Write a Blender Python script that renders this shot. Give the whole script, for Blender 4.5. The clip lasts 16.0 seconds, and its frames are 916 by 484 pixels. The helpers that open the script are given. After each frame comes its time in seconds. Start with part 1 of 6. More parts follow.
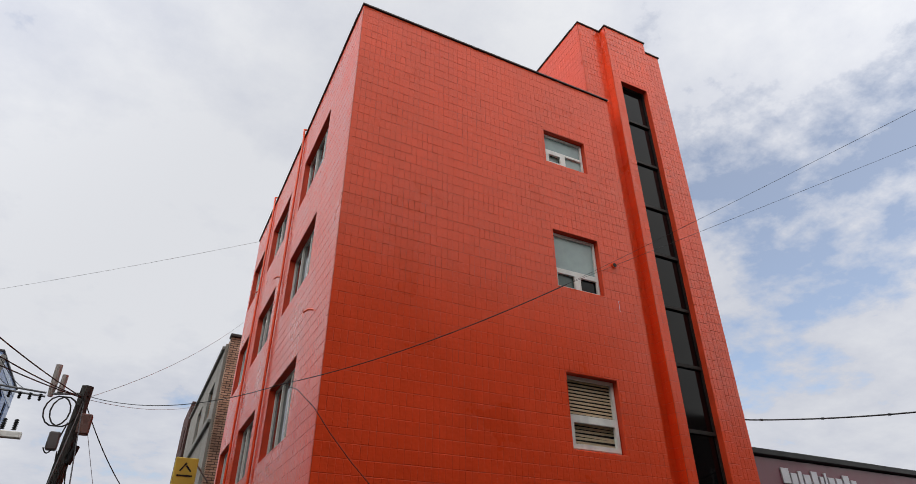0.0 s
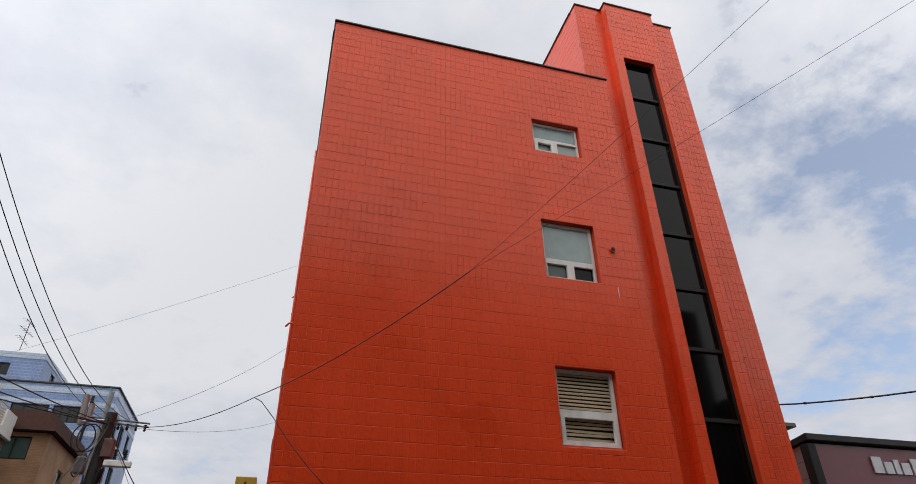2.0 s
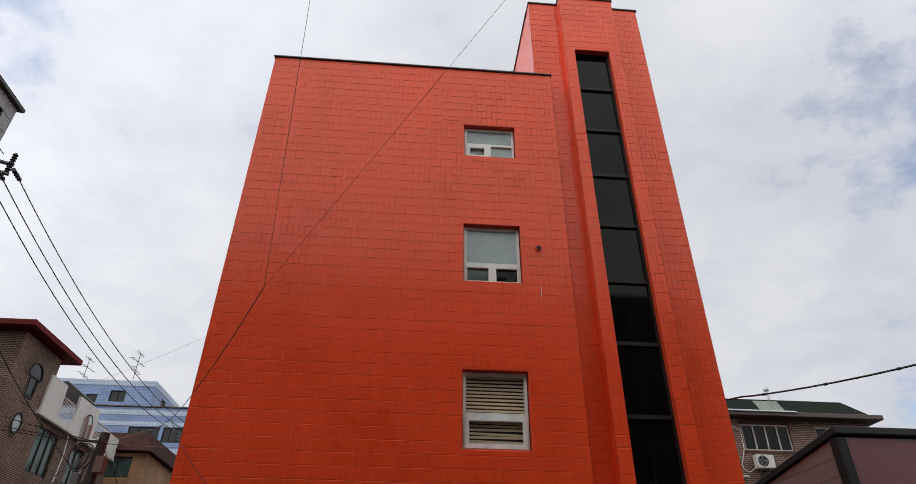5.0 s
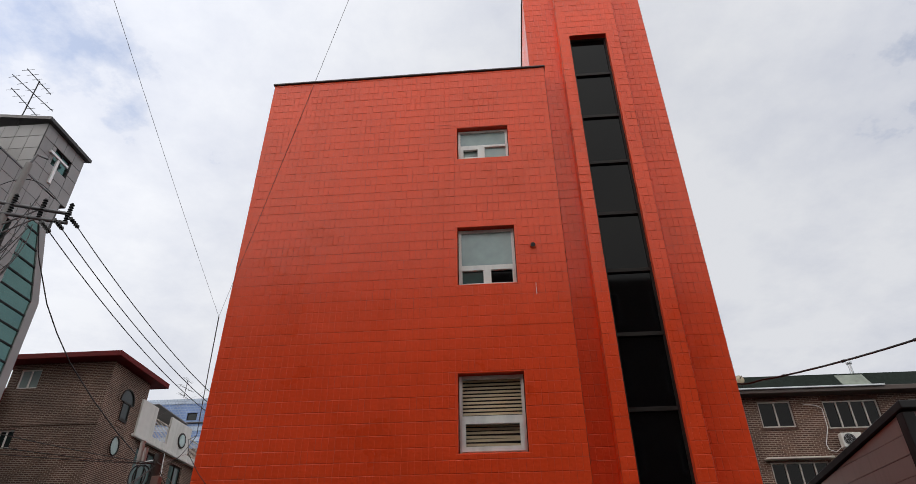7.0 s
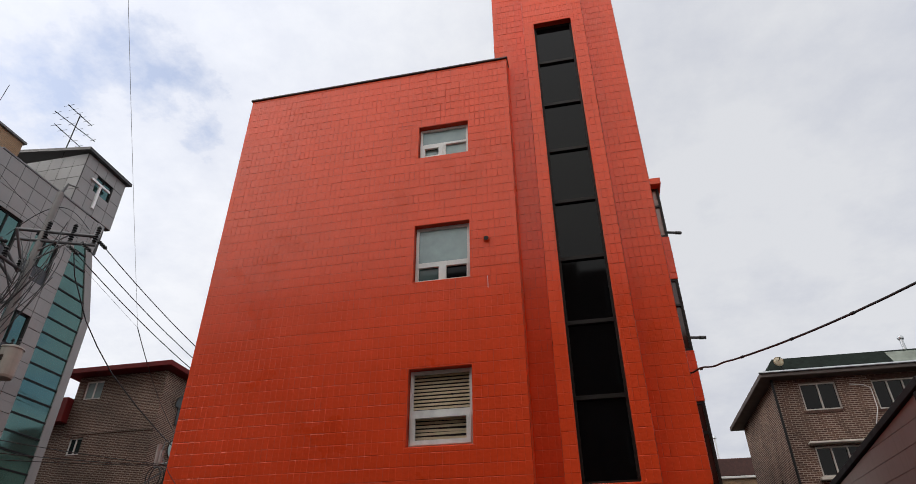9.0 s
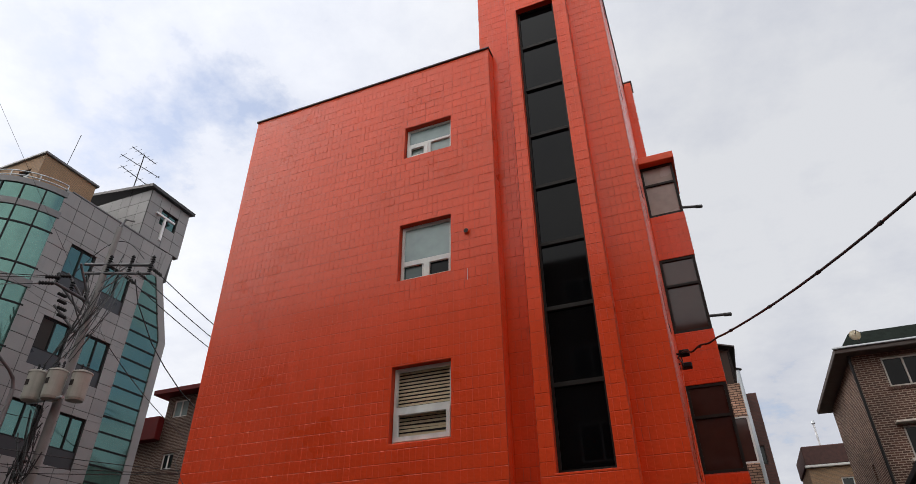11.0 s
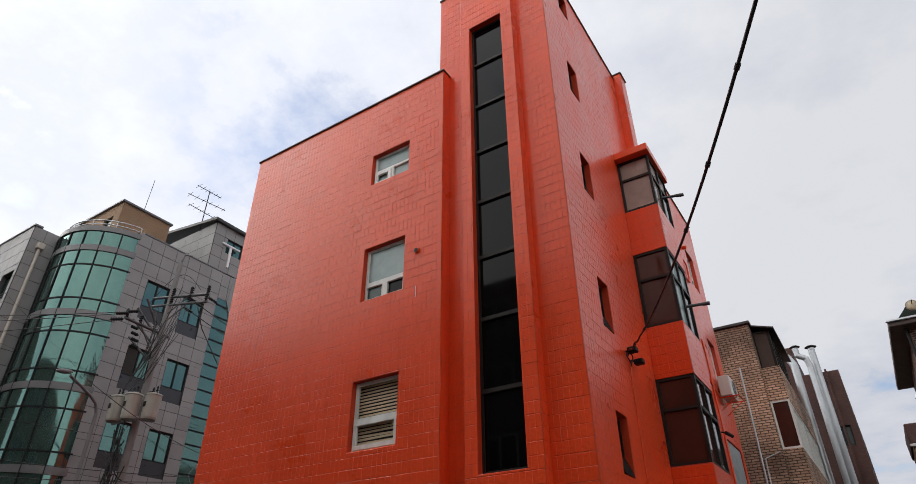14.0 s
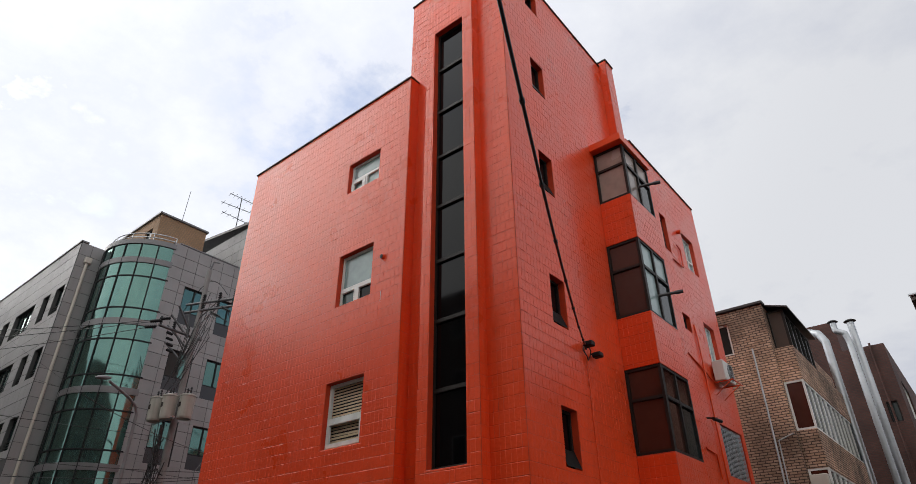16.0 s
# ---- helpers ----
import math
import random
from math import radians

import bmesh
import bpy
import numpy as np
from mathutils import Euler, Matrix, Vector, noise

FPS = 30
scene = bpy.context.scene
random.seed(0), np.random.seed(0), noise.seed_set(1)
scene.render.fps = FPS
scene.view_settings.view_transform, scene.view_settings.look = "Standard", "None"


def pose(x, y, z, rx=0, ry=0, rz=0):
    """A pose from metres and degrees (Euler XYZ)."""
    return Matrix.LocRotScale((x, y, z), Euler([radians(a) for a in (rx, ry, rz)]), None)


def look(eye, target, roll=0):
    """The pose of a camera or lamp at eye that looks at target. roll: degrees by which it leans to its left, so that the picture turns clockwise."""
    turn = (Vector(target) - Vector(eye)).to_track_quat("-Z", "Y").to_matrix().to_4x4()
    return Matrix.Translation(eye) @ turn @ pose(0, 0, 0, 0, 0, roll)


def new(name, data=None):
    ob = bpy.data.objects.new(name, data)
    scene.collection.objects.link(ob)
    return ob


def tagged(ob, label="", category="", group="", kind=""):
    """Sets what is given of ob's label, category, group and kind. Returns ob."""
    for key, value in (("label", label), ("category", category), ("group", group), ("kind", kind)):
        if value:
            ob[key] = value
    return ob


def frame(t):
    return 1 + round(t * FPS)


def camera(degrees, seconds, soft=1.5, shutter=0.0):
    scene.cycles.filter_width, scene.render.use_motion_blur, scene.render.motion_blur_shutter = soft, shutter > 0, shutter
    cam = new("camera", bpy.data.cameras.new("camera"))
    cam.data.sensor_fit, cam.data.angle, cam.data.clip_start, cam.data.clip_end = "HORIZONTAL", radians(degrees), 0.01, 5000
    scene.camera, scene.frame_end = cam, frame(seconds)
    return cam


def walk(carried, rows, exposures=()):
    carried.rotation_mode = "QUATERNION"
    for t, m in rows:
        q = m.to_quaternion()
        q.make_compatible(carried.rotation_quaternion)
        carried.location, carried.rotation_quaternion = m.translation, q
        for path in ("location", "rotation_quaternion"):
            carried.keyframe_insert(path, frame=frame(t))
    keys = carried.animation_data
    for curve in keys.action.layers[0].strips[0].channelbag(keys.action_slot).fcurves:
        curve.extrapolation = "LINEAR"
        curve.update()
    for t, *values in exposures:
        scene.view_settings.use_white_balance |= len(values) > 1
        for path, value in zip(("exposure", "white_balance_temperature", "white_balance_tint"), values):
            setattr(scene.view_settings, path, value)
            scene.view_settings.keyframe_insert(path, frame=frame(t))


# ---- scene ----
cam = camera(73.0, 16.0, soft=0.65)
PATH = [
    (0, (-0.309, -0.214, 1.997), (0.461, 1.312, 3.036), -0.2),
    (0.5, (0.242, -0.375, 1.981), (0.954, 1.174, 3.027), -0.3),
    (1, (0.797, -0.54, 1.979), (1.428, 1.039, 3.031), -0.7),
    (1.5, (1.306, -0.676, 1.965), (1.845, 0.932, 3.025), -0.8),
    (2, (1.8, -0.739, 1.916), (2.272, 0.884, 2.985), -0.7),
    (2.5, (2.337, -0.882, 1.88), (2.745, 0.753, 2.958), -0.6),
    (3, (2.922, -1.0, 1.841), (3.266, 0.644, 2.926), -0.5),
    (3.5, (3.465, -1.166, 1.792), (3.757, 0.486, 2.881), -0.4),
    (4, (4.012, -1.304, 1.775), (4.263, 0.353, 2.866), -0.0),
    (4.2, (4.239, -1.369, 1.782), (4.473, 0.291, 2.873), 0.1),
    (6.3, (6.415, -1.679, 1.831), (6.344, -0.003, 2.92), 0.1),
    (6.5, (6.514, -1.665, 1.87), (6.42, 0.012, 2.956), -0.2),
    (7, (6.884, -1.72, 1.908), (6.749, -0.041, 2.987), -0.5),
    (7.5, (7.356, -1.732, 1.915), (7.187, -0.053, 2.988), -0.3),
    (8, (7.938, -1.753, 1.894), (7.723, -0.078, 2.967), -0.3),
    (8.5, (8.474, -1.702, 1.841), (8.191, -0.037, 2.913), -0.1),
    (9, (9.055, -1.549, 1.835), (8.698, 0.105, 2.902), -0.3),
    (9.2, (9.265, -1.482, 1.832), (8.881, 0.162, 2.904), -0.7),
    (11.3, (11.242, -0.824, 1.708), (10.584, 0.731, 2.78), -0.4),
    (11.5, (11.43, -0.837, 1.713), (10.755, 0.711, 2.784), -0.4),
    (12, (11.921, -0.773, 1.699), (11.192, 0.752, 2.769), -0.3),
    (12.5, (12.458, -0.695, 1.7), (11.676, 0.802, 2.77), -0.3),
    (13, (12.978, -0.603, 1.701), (12.149, 0.869, 2.772), -0.4),
    (13.5, (13.487, -0.472, 1.691), (12.614, 0.98, 2.754), -0.4),
    (14, (14.005, -0.311, 1.675), (13.083, 1.115, 2.732), -0.3),
    (14.5, (14.519, -0.128, 1.715), (13.544, 1.27, 2.762), -0.4),
    (15, (15.042, -0.002, 1.735), (14.022, 1.372, 2.771), -0.5),
    (15.5, (15.485, 0.172, 1.744), (14.427, 1.525, 2.768), -0.3),
    (16, (15.963, 0.386, 1.763), (14.872, 1.72, 2.777), -0.3),
]
walk(cam, [(t, look(eye, target, roll)) for t, eye, target, roll in PATH])

# ---- light ----
world = bpy.data.worlds.new("sky")
scene.world = world
world.use_nodes = True
SUN_DIR = Vector((-0.74, -0.12, 0.66)).normalized()
# centre of an added bright patch of sky, never in view
SOUTH_FILL = Vector((0.30, -0.72, 0.62)).normalized()
CLOUD_GAP = Vector((0.70, 0.61, 0.38)).normalized()


def build_sky():
    nt = world.node_tree
    nt.nodes.clear()
    N, L = nt.nodes.new, nt.links.new
    out, bg = N("ShaderNodeOutputWorld"), N("ShaderNodeBackground")
    sky = N("ShaderNodeTexSky")
    sky.sky_type, sky.sun_disc = "NISHITA", False
    sky.sun_elevation = math.asin(SUN_DIR.z)
    sky.sun_rotation = math.atan2(SUN_DIR.x, SUN_DIR.y)
    sky.air_density, sky.dust_density, sky.ozone_density = 1.0, 1.5, 2.0
    blue = N("ShaderNodeVectorMath")
    blue.operation = "SCALE"
    blue.inputs["Scale"].default_value = 0.17
    L(sky.outputs[0], blue.inputs[0])
    tc = N("ShaderNodeTexCoord")
    # cloud layer, flattened towards the horizon
    sep = N("ShaderNodeSeparateXYZ")
    L(tc.outputs["Generated"], sep.inputs[0])
    den = N("ShaderNodeMath")
    den.operation = "ADD"
    den.inputs[1].default_value = 0.25
    L(sep.outputs["Z"], den.inputs[0])
    div = N("ShaderNodeVectorMath")
    div.operation = "DIVIDE"
    comb = N("ShaderNodeCombineXYZ")
    for k in "XYZ":
        L(den.outputs[0], comb.inputs[k])
    L(tc.outputs["Generated"], div.inputs[0])
    L(comb.outputs[0], div.inputs[1])
    big, small = N("ShaderNodeTexNoise"), N("ShaderNodeTexNoise")
    for n, sc, det, ro in ((big, 1.15, 4, 0.5), (small, 6.5, 10, 0.62)):
        n.inputs["Scale"].default_value, n.inputs["Detail"].default_value, n.inputs["Roughness"].default_value = sc, det, ro
        L(div.outputs[0], n.inputs["Vector"])
    add = N("ShaderNodeMath")
    add.operation = "MULTIPLY_ADD"
    add.inputs[1].default_value = 0.6
    L(small.outputs["Fac"], add.inputs[0])
    L(big.outputs["Fac"], add.inputs[2])
    east = N("ShaderNodeMath")
    east.operation = "MULTIPLY_ADD"
    east.inputs[1].default_value = -0.05
    L(sep.outputs["X"], east.inputs[0])
    L(add.outputs[0], east.inputs[2])
    # a thinner stretch of cloud in the north-east, where blue shows through
    nrm = N("ShaderNodeVectorMath")
    nrm.operation = "NORMALIZE"
    L(tc.outputs["Generated"], nrm.inputs[0])
    near = N("ShaderNodeVectorMath")
    near.operation = "DOT_PRODUCT"
    near.inputs[1].default_value = CLOUD_GAP
    L(nrm.outputs[0], near.inputs[0])
    gap = N("ShaderNodeMapRange")
    gap.interpolation_type = "SMOOTHSTEP"
    for k, v in (("From Min", 0.965), ("From Max", 1.0), ("To Min", 0.0), ("To Max", 0.072)):
        gap.inputs[k].default_value = v
    L(near.outputs["Value"], gap.inputs["Value"])
    thin = N("ShaderNodeMath")
    thin.operation = "SUBTRACT"
    L(east.outputs[0], thin.inputs[0])
    L(gap.outputs[0], thin.inputs[1])
    add = thin
    ramp = N("ShaderNodeValToRGB")
    ramp.color_ramp.elements[0].position, ramp.color_ramp.elements[0].color = 0.56, (0.35, 0.35, 0.35, 1)
    ramp.color_ramp.elements[1].position, ramp.color_ramp.elements[1].color = 0.68, (1, 1, 1, 1)
    L(add.outputs[0], ramp.inputs[0])
    tone = N("ShaderNodeValToRGB")
    tone.color_ramp.elements[0].position, tone.color_ramp.elements[0].color = 0.66, (0.60, 0.625, 0.70, 1)
    tone.color_ramp.elements[1].position, tone.color_ramp.elements[1].color = 0.93, (0.735, 0.75, 0.79, 1)
    L(add.outputs[0], tone.inputs[0])
    # thin cloud glows round the veiled sun
    dot = N("ShaderNodeVectorMath")
    dot.operation = "DOT_PRODUCT"
    dot.inputs[1].default_value = SUN_DIR
    L(nrm.outputs[0], dot.inputs[0])
    glow = N("ShaderNodeMapRange")
    glow.interpolation_type = "SMOOTHSTEP"
    for k, v in (("From Min", 0.22), ("From Max", 1.0), ("To Min", 0.98), ("To Max", 1.48)):
        glow.inputs[k].default_value = v
    L(dot.outputs["Value"], glow.inputs["Value"])
    # added fill: unseen southern sky brightened to lift the front walls
    dot2 = N("ShaderNodeVectorMath")
    dot2.operation = "DOT_PRODUCT"
    dot2.inputs[1].default_value = SOUTH_FILL
    L(nrm.outputs[0], dot2.inputs[0])
    south = N("ShaderNodeMapRange")
    south.interpolation_type = "SMOOTHSTEP"
    for k, v in (("From Min", 0.0), ("From Max", 1.0), ("To Min", 1.0), ("To Max", 1.86)):
        south.inputs[k].default_value = v
    L(dot2.outputs["Value"], south.inputs["Value"])
    both = N("ShaderNodeMath")
    both.operation = "MULTIPLY"
    L(glow.outputs[0], both.inputs[0])
    L(south.outputs[0], both.inputs[1])
    lit = N("ShaderNodeVectorMath")
    lit.operation = "SCALE"
    L(tone.outputs[0], lit.inputs[0])
    L(both.outputs[0], lit.inputs["Scale"])
    # the added southern fill is tinted warm as well
    amount = N("ShaderNodeMapRange")
    amount.interpolation_type = "SMOOTHSTEP"
    L(dot2.outputs["Value"], amount.inputs["Value"])
    warm = N("ShaderNodeMix")
    warm.data_type, warm.blend_type = "RGBA", "MULTIPLY"
    L(amount.outputs[0], warm.inputs["Factor"])
    L(lit.outputs[0], warm.inputs[6])
    warm.inputs[7].default_value = (1.0, 0.97, 0.89, 1)
    mix = N("ShaderNodeMix")
    mix.data_type = "RGBA"
    L(ramp.outputs[0], mix.inputs["Factor"])
    L(blue.outputs[0], mix.inputs[6])
    L(warm.outputs[2], mix.inputs[7])
    L(mix.outputs[2], bg.inputs["Color"])
    bg.inputs["Strength"].default_value = 1.0
    L(bg.outputs[0], out.inputs[0])


build_sky()
sun = new("sun", bpy.data.lights.new("sun", "SUN"))
sun.data.energy, sun.data.angle, sun.data.color = 1.4, radians(50), (1.0, 0.96, 0.9)
sun.matrix_world = look(SUN_DIR * 60, (0, 0, 0))

# ---- materials ----


def material(name, color, rough=0.6, metal=0.0, vary=0.12, scale=3.0, fine=60.0, bump=0.15, dist=0.003, island=0.0, spec=0.5, dirt=0.0, coat=0.0, tint=(1, 1, 1)):
    """A surface with colour drift at two sizes, a fine relief and, if asked, a drift from piece to piece."""
    m = bpy.data.materials.new(name)
    m.use_nodes = True
    nt = m.node_tree
    N, L = nt.nodes.new, nt.links.new
    b = nt.nodes["Principled BSDF"]
    b.inputs["Metallic"].default_value = metal
    b.inputs["Specular IOR Level"].default_value = spec
    b.inputs["Specular Tint"].default_value = (*tint, 1)
    b.inputs["Coat Weight"].default_value, b.inputs["Coat Roughness"].default_value = coat, 0.22
    geo = N("ShaderNodeNewGeometry")
    n1, n2 = N("ShaderNodeTexNoise"), N("ShaderNodeTexNoise")
    n1.inputs["Scale"].default_value, n1.inputs["Detail"].default_value = scale, 6
    n2.inputs["Scale"].default_value, n2.inputs["Detail"].default_value = fine, 4
    L(geo.outputs["Position"], n1.inputs["Vector"])
    L(geo.outputs["Position"], n2.inputs["Vector"])
    s = N("ShaderNodeMath")
    s.operation = "MULTIPLY_ADD"
    s.inputs[1].default_value = 0.5
    L(n2.outputs["Fac"], s.inputs[0])
    L(n1.outputs["Fac"], s.inputs[2])
    r = N("ShaderNodeMapRange")
    for k, v in (("From Min", 0.45), ("From Max", 1.05), ("To Min", 1 - vary), ("To Max", 1 + vary)):
        r.inputs[k].default_value = v
    L(s.outputs[0], r.inputs["Value"])
    fac = r.outputs[0]
    if island:
        oi = N("ShaderNodeObjectInfo")
        a = N("ShaderNodeMath")
        a.operation = "ADD"
        L(geo.outputs["Random Per Island"], a.inputs[0])
        L(oi.outputs["Random"], a.inputs[1])
        f = N("ShaderNodeMath")
        f.operation = "FRACT"
        L(a.outputs[0], f.inputs[0])
        q = N("ShaderNodeMapRange")
        q.inputs["To Min"].default_value, q.inputs["To Max"].default_value = 1 - island, 1 + island
        L(f.outputs[0], q.inputs["Value"])
        p = N("ShaderNodeMath")
        p.operation = "MULTIPLY"
        L(fac, p.inputs[0])
        L(q.outputs[0], p.inputs[1])
        fac = p.outputs[0]
    sc = N("ShaderNodeVectorMath")
    sc.operation = "SCALE"
    sc.inputs[0].default_value = color
    L(fac, sc.inputs["Scale"])
    col = sc.outputs[0]
    if dirt:
        # streaks that run down the face
        mp = N("ShaderNodeMapping")
        mp.inputs["Scale"].default_value = (6, 6, 0.35)
        L(geo.outputs["Position"], mp.inputs["Vector"])
        n3 = N("ShaderNodeTexNoise")
        n3.inputs["Scale"].default_value, n3.inputs["Detail"].default_value = 1.0, 5
        L(mp.outputs[0], n3.inputs["Vector"])
        q = N("ShaderNodeMapRange")
        for k, v in (("From Min", 0.5), ("From Max", 0.75), ("To Min", 0.0), ("To Max", dirt)):
            q.inputs[k].default_value = v
        L(n3.outputs["Fac"], q.inputs["Value"])
        mx = N("ShaderNodeMix")
        mx.data_type = "RGBA"
        L(q.outputs[0], mx.inputs["Factor"])
        L(col, mx.inputs[6])
        mx.inputs[7].default_value = (color[0] * 0.4, color[1] * 0.4, color[2] * 0.4, 1)
        col = mx.outputs[2]
    L(col, b.inputs["Base Color"])
    rr = N("ShaderNodeMapRange")
    for k, v in (("From Min", 0.3), ("From Max", 0.7), ("To Min", max(0.02, rough - 0.08)), ("To Max", min(1, rough + 0.08))):
        rr.inputs[k].default_value = v
    L(n1.outputs["Fac"], rr.inputs["Value"])
    L(rr.outputs[0], b.inputs["Roughness"])
    if bump:
        bp = N("ShaderNodeBump")
        bp.inputs["Strength"].default_value, bp.inputs["Distance"].default_value = bump, dist
        L(n2.outputs["Fac"], bp.inputs["Height"])
        L(bp.outputs[0], b.inputs["Normal"])
    return m


def brick_material(name, c1, c2, mortar, w=0.22, h=0.075, rough=0.85, joint=0.010, bias=0.0, soot=0.3):
    """Brickwork that is far off: the coursing runs round upright faces."""
    m = bpy.data.materials.new(name)
    m.use_nodes = True
    nt = m.node_tree
    N, L = nt.nodes.new, nt.links.new
    b = nt.nodes["Principled BSDF"]
    geo = N("ShaderNodeNewGeometry")
    sep, comb, add = N("ShaderNodeSeparateXYZ"), N("ShaderNodeCombineXYZ"), N("ShaderNodeMath")
    L(geo.outputs["Position"], sep.inputs[0])
    add.operation = "ADD"
    L(sep.outputs["X"], add.inputs[0])
    L(sep.outputs["Y"], add.inputs[1])
    L(add.outputs[0], comb.inputs["X"])
    L(sep.outputs["Z"], comb.inputs["Y"])
    t = N("ShaderNodeTexBrick")
    t.inputs["Color1"].default_value, t.inputs["Color2"].default_value, t.inputs["Mortar"].default_value = (*c1, 1), (*c2, 1), (*mortar, 1)
    for k, v in (("Scale", 1.0), ("Brick Width", w), ("Row Height", h), ("Mortar Size", joint), ("Mortar Smooth", 0.1), ("Bias", bias)):
        t.inputs[k].default_value = v
    L(comb.outputs[0], t.inputs["Vector"])
    n = N("ShaderNodeTexNoise")
    n.inputs["Scale"].default_value, n.inputs["Detail"].default_value = 0.7, 8
    L(geo.outputs["Position"], n.inputs["Vector"])
    q = N("ShaderNodeMapRange")
    for k, v in (("From Min", 0.35), ("From Max", 0.65), ("To Min", 1 - soot), ("To Max", 1.0 + soot * 0.4)):
        q.inputs[k].default_value = v
    L(n.outputs["Fac"], q.inputs["Value"])
    s = N("ShaderNodeVectorMath")
    s.operation = "SCALE"
    L(t.outputs["Color"], s.inputs[0])
    L(q.outputs[0], s.inputs["Scale"])
    L(s.outputs[0], b.inputs["Base Color"])
    b.inputs["Roughness"].default_value = rough
    bp = N("ShaderNodeBump")
    bp.invert = True
    bp.inputs["Strength"].default_value, bp.inputs["Distance"].default_value = 0.6, 0.01
    L(t.outputs["Fac"], bp.inputs["Height"])
    L(bp.outputs[0], b.inputs["Normal"])
    return m


def glass(name, color, rough=0.04, spec=0.5, vary=0.25):
    return material(name, color, rough, 0.0, vary, 0.8, 5.0, 0.02, 0.002, island=0.15, spec=spec)


RED = material("red_paint", (0.76, 0.060, 0.0125), 0.33, vary=0.10, scale=0.9, fine=17, bump=0.7, dist=0.010, island=0.016, dirt=0.08, spec=0.2, coat=0.45, tint=(1.0, 0.93, 0.66))
# same paint, darkened to stand in for shade between the tiles
JOINT = material("red_joint", (0.56, 0.045, 0.010), 0.5, vary=0.2, scale=4, fine=90, bump=0.3)
REDSMOOTH = material("red_trim", (0.76, 0.064, 0.013), 0.38, vary=0.1, scale=2, fine=50, bump=0.12, coat=0.2, tint=(1.0, 0.93, 0.66))
COPING = material("dark_coping", (0.06, 0.055, 0.055), 0.45, metal=0.6, vary=0.3, bump=0.05)
PVC = material("white_pvc", (0.72, 0.71, 0.68), 0.38, vary=0.08, scale=6, bump=0.03, dirt=0.25)
FROST = glass("frosted_and_sky_pane", (0.31, 0.40, 0.395), 0.20)
MISTY = glass("misty_pane", (0.30, 0.40, 0.38), 0.15, vary=0.9)
TEALPANE = glass("teal_pane", (0.055, 0.095, 0.09), 0.05, spec=0.4)
DIM = glass("dim_pane", (0.018, 0.024, 0.024), 0.05, spec=0.3)
BLACKGLASS = glass("black_glass", (0.003, 0.003, 0.0035), 0.03, spec=0.15)
BROWNGLASS = glass("brown_tinted_glass", (0.050, 0.018, 0.013), 0.04)
PALEGLASS = glass("papered_and_sky_glass", (0.28, 0.22, 0.19), 0.25)
DARKFRAME = material("dark_bronze_frame", (0.018, 0.014, 0.012), 0.5, vary=0.2, bump=0.05, spec=0.2)
BLACK = material("black_plastic", (0.013, 0.013, 0.014), 0.55, vary=0.2, bump=0.05, spec=0.2)
# near-black colour stands in for the shade of unlit rooms
DARKROOM = material("shaded_interior", (0.03, 0.026, 0.024), 0.9, vary=0.2, bump=0)
BLIND = material("beige_blind", (0.80, 0.64, 0.43), 0.55, vary=0.1, bump=0.05)
STEEL = material("galvanised_steel", (0.46, 0.48, 0.50), 0.42, metal=0.75, vary=0.15, scale=3, fine=20, bump=0.1)
ARM = material("dull_dark_steel", (0.11, 0.11, 0.115), 0.5, metal=0.4, vary=0.3)
ANTENNA = material("pale_radome", (0.36, 0.33, 0.31), 0.6, vary=0.1)
CONCRETE = material("pole_concrete", (0.19, 0.187, 0.182), 0.85, vary=0.2, bump=0.4)
WIRE = material("black_cable", (0.012, 0.012, 0.013), 0.5, bump=0)
WIREGREY = material("grey_wire", (0.30, 0.30, 0.31), 0.5, bump=0)
GRANITE = material("grey_granite", (0.25, 0.244, 0.243), 0.5, vary=0.14, scale=0.8, fine=120, bump=0.1, island=0.07, dirt=0.12)
GROUT = material("dark_grout", (0.07, 0.07, 0.07), 0.9)
GREENGLASS = material("green_mirror_glass", (0.105, 0.20, 0.18), 0.05, 0.8, 0.15, 0.8, 5.0, 0.03, 0.004, island=0.12)
SPANDREL = material("dark_spandrel", (0.028, 0.028, 0.032), 0.35, bump=0.02)
GREYMETAL = material("grey_metal_band", (0.15, 0.147, 0.15), 0.4, metal=0.3, bump=0.05)
BEIGE = material("beige_metal", (0.50, 0.46, 0.40), 0.5, vary=0.1, dirt=0.3)
BRICK_BROWN = brick_material("dark_brown_brick", (0.058, 0.025, 0.017), (0.105, 0.048, 0.031), (0.34, 0.265, 0.21), h=0.078, w=0.23, joint=0.011)
BRICK_TAN = brick_material("tan_brick", (0.44, 0.265, 0.175), (0.62, 0.41, 0.29), (0.10, 0.06, 0.045), h=0.082, w=0.24, joint=0.013, soot=0.55)
BRICK_RED = brick_material("dark_red_brick", (0.075, 0.028, 0.022), (0.10, 0.038, 0.030), (0.05, 0.035, 0.03), soot=0.3)
BRICK_ORANGE = brick_material("orange_brick", (0.42, 0.22, 0.11), (0.48, 0.26, 0.14), (0.30, 0.22, 0.15), soot=0.3)
BRICK_PENT = brick_material("ochre_brick", (0.33, 0.20, 0.11), (0.38, 0.235, 0.135), (0.22, 0.16, 0.11), soot=0.15)
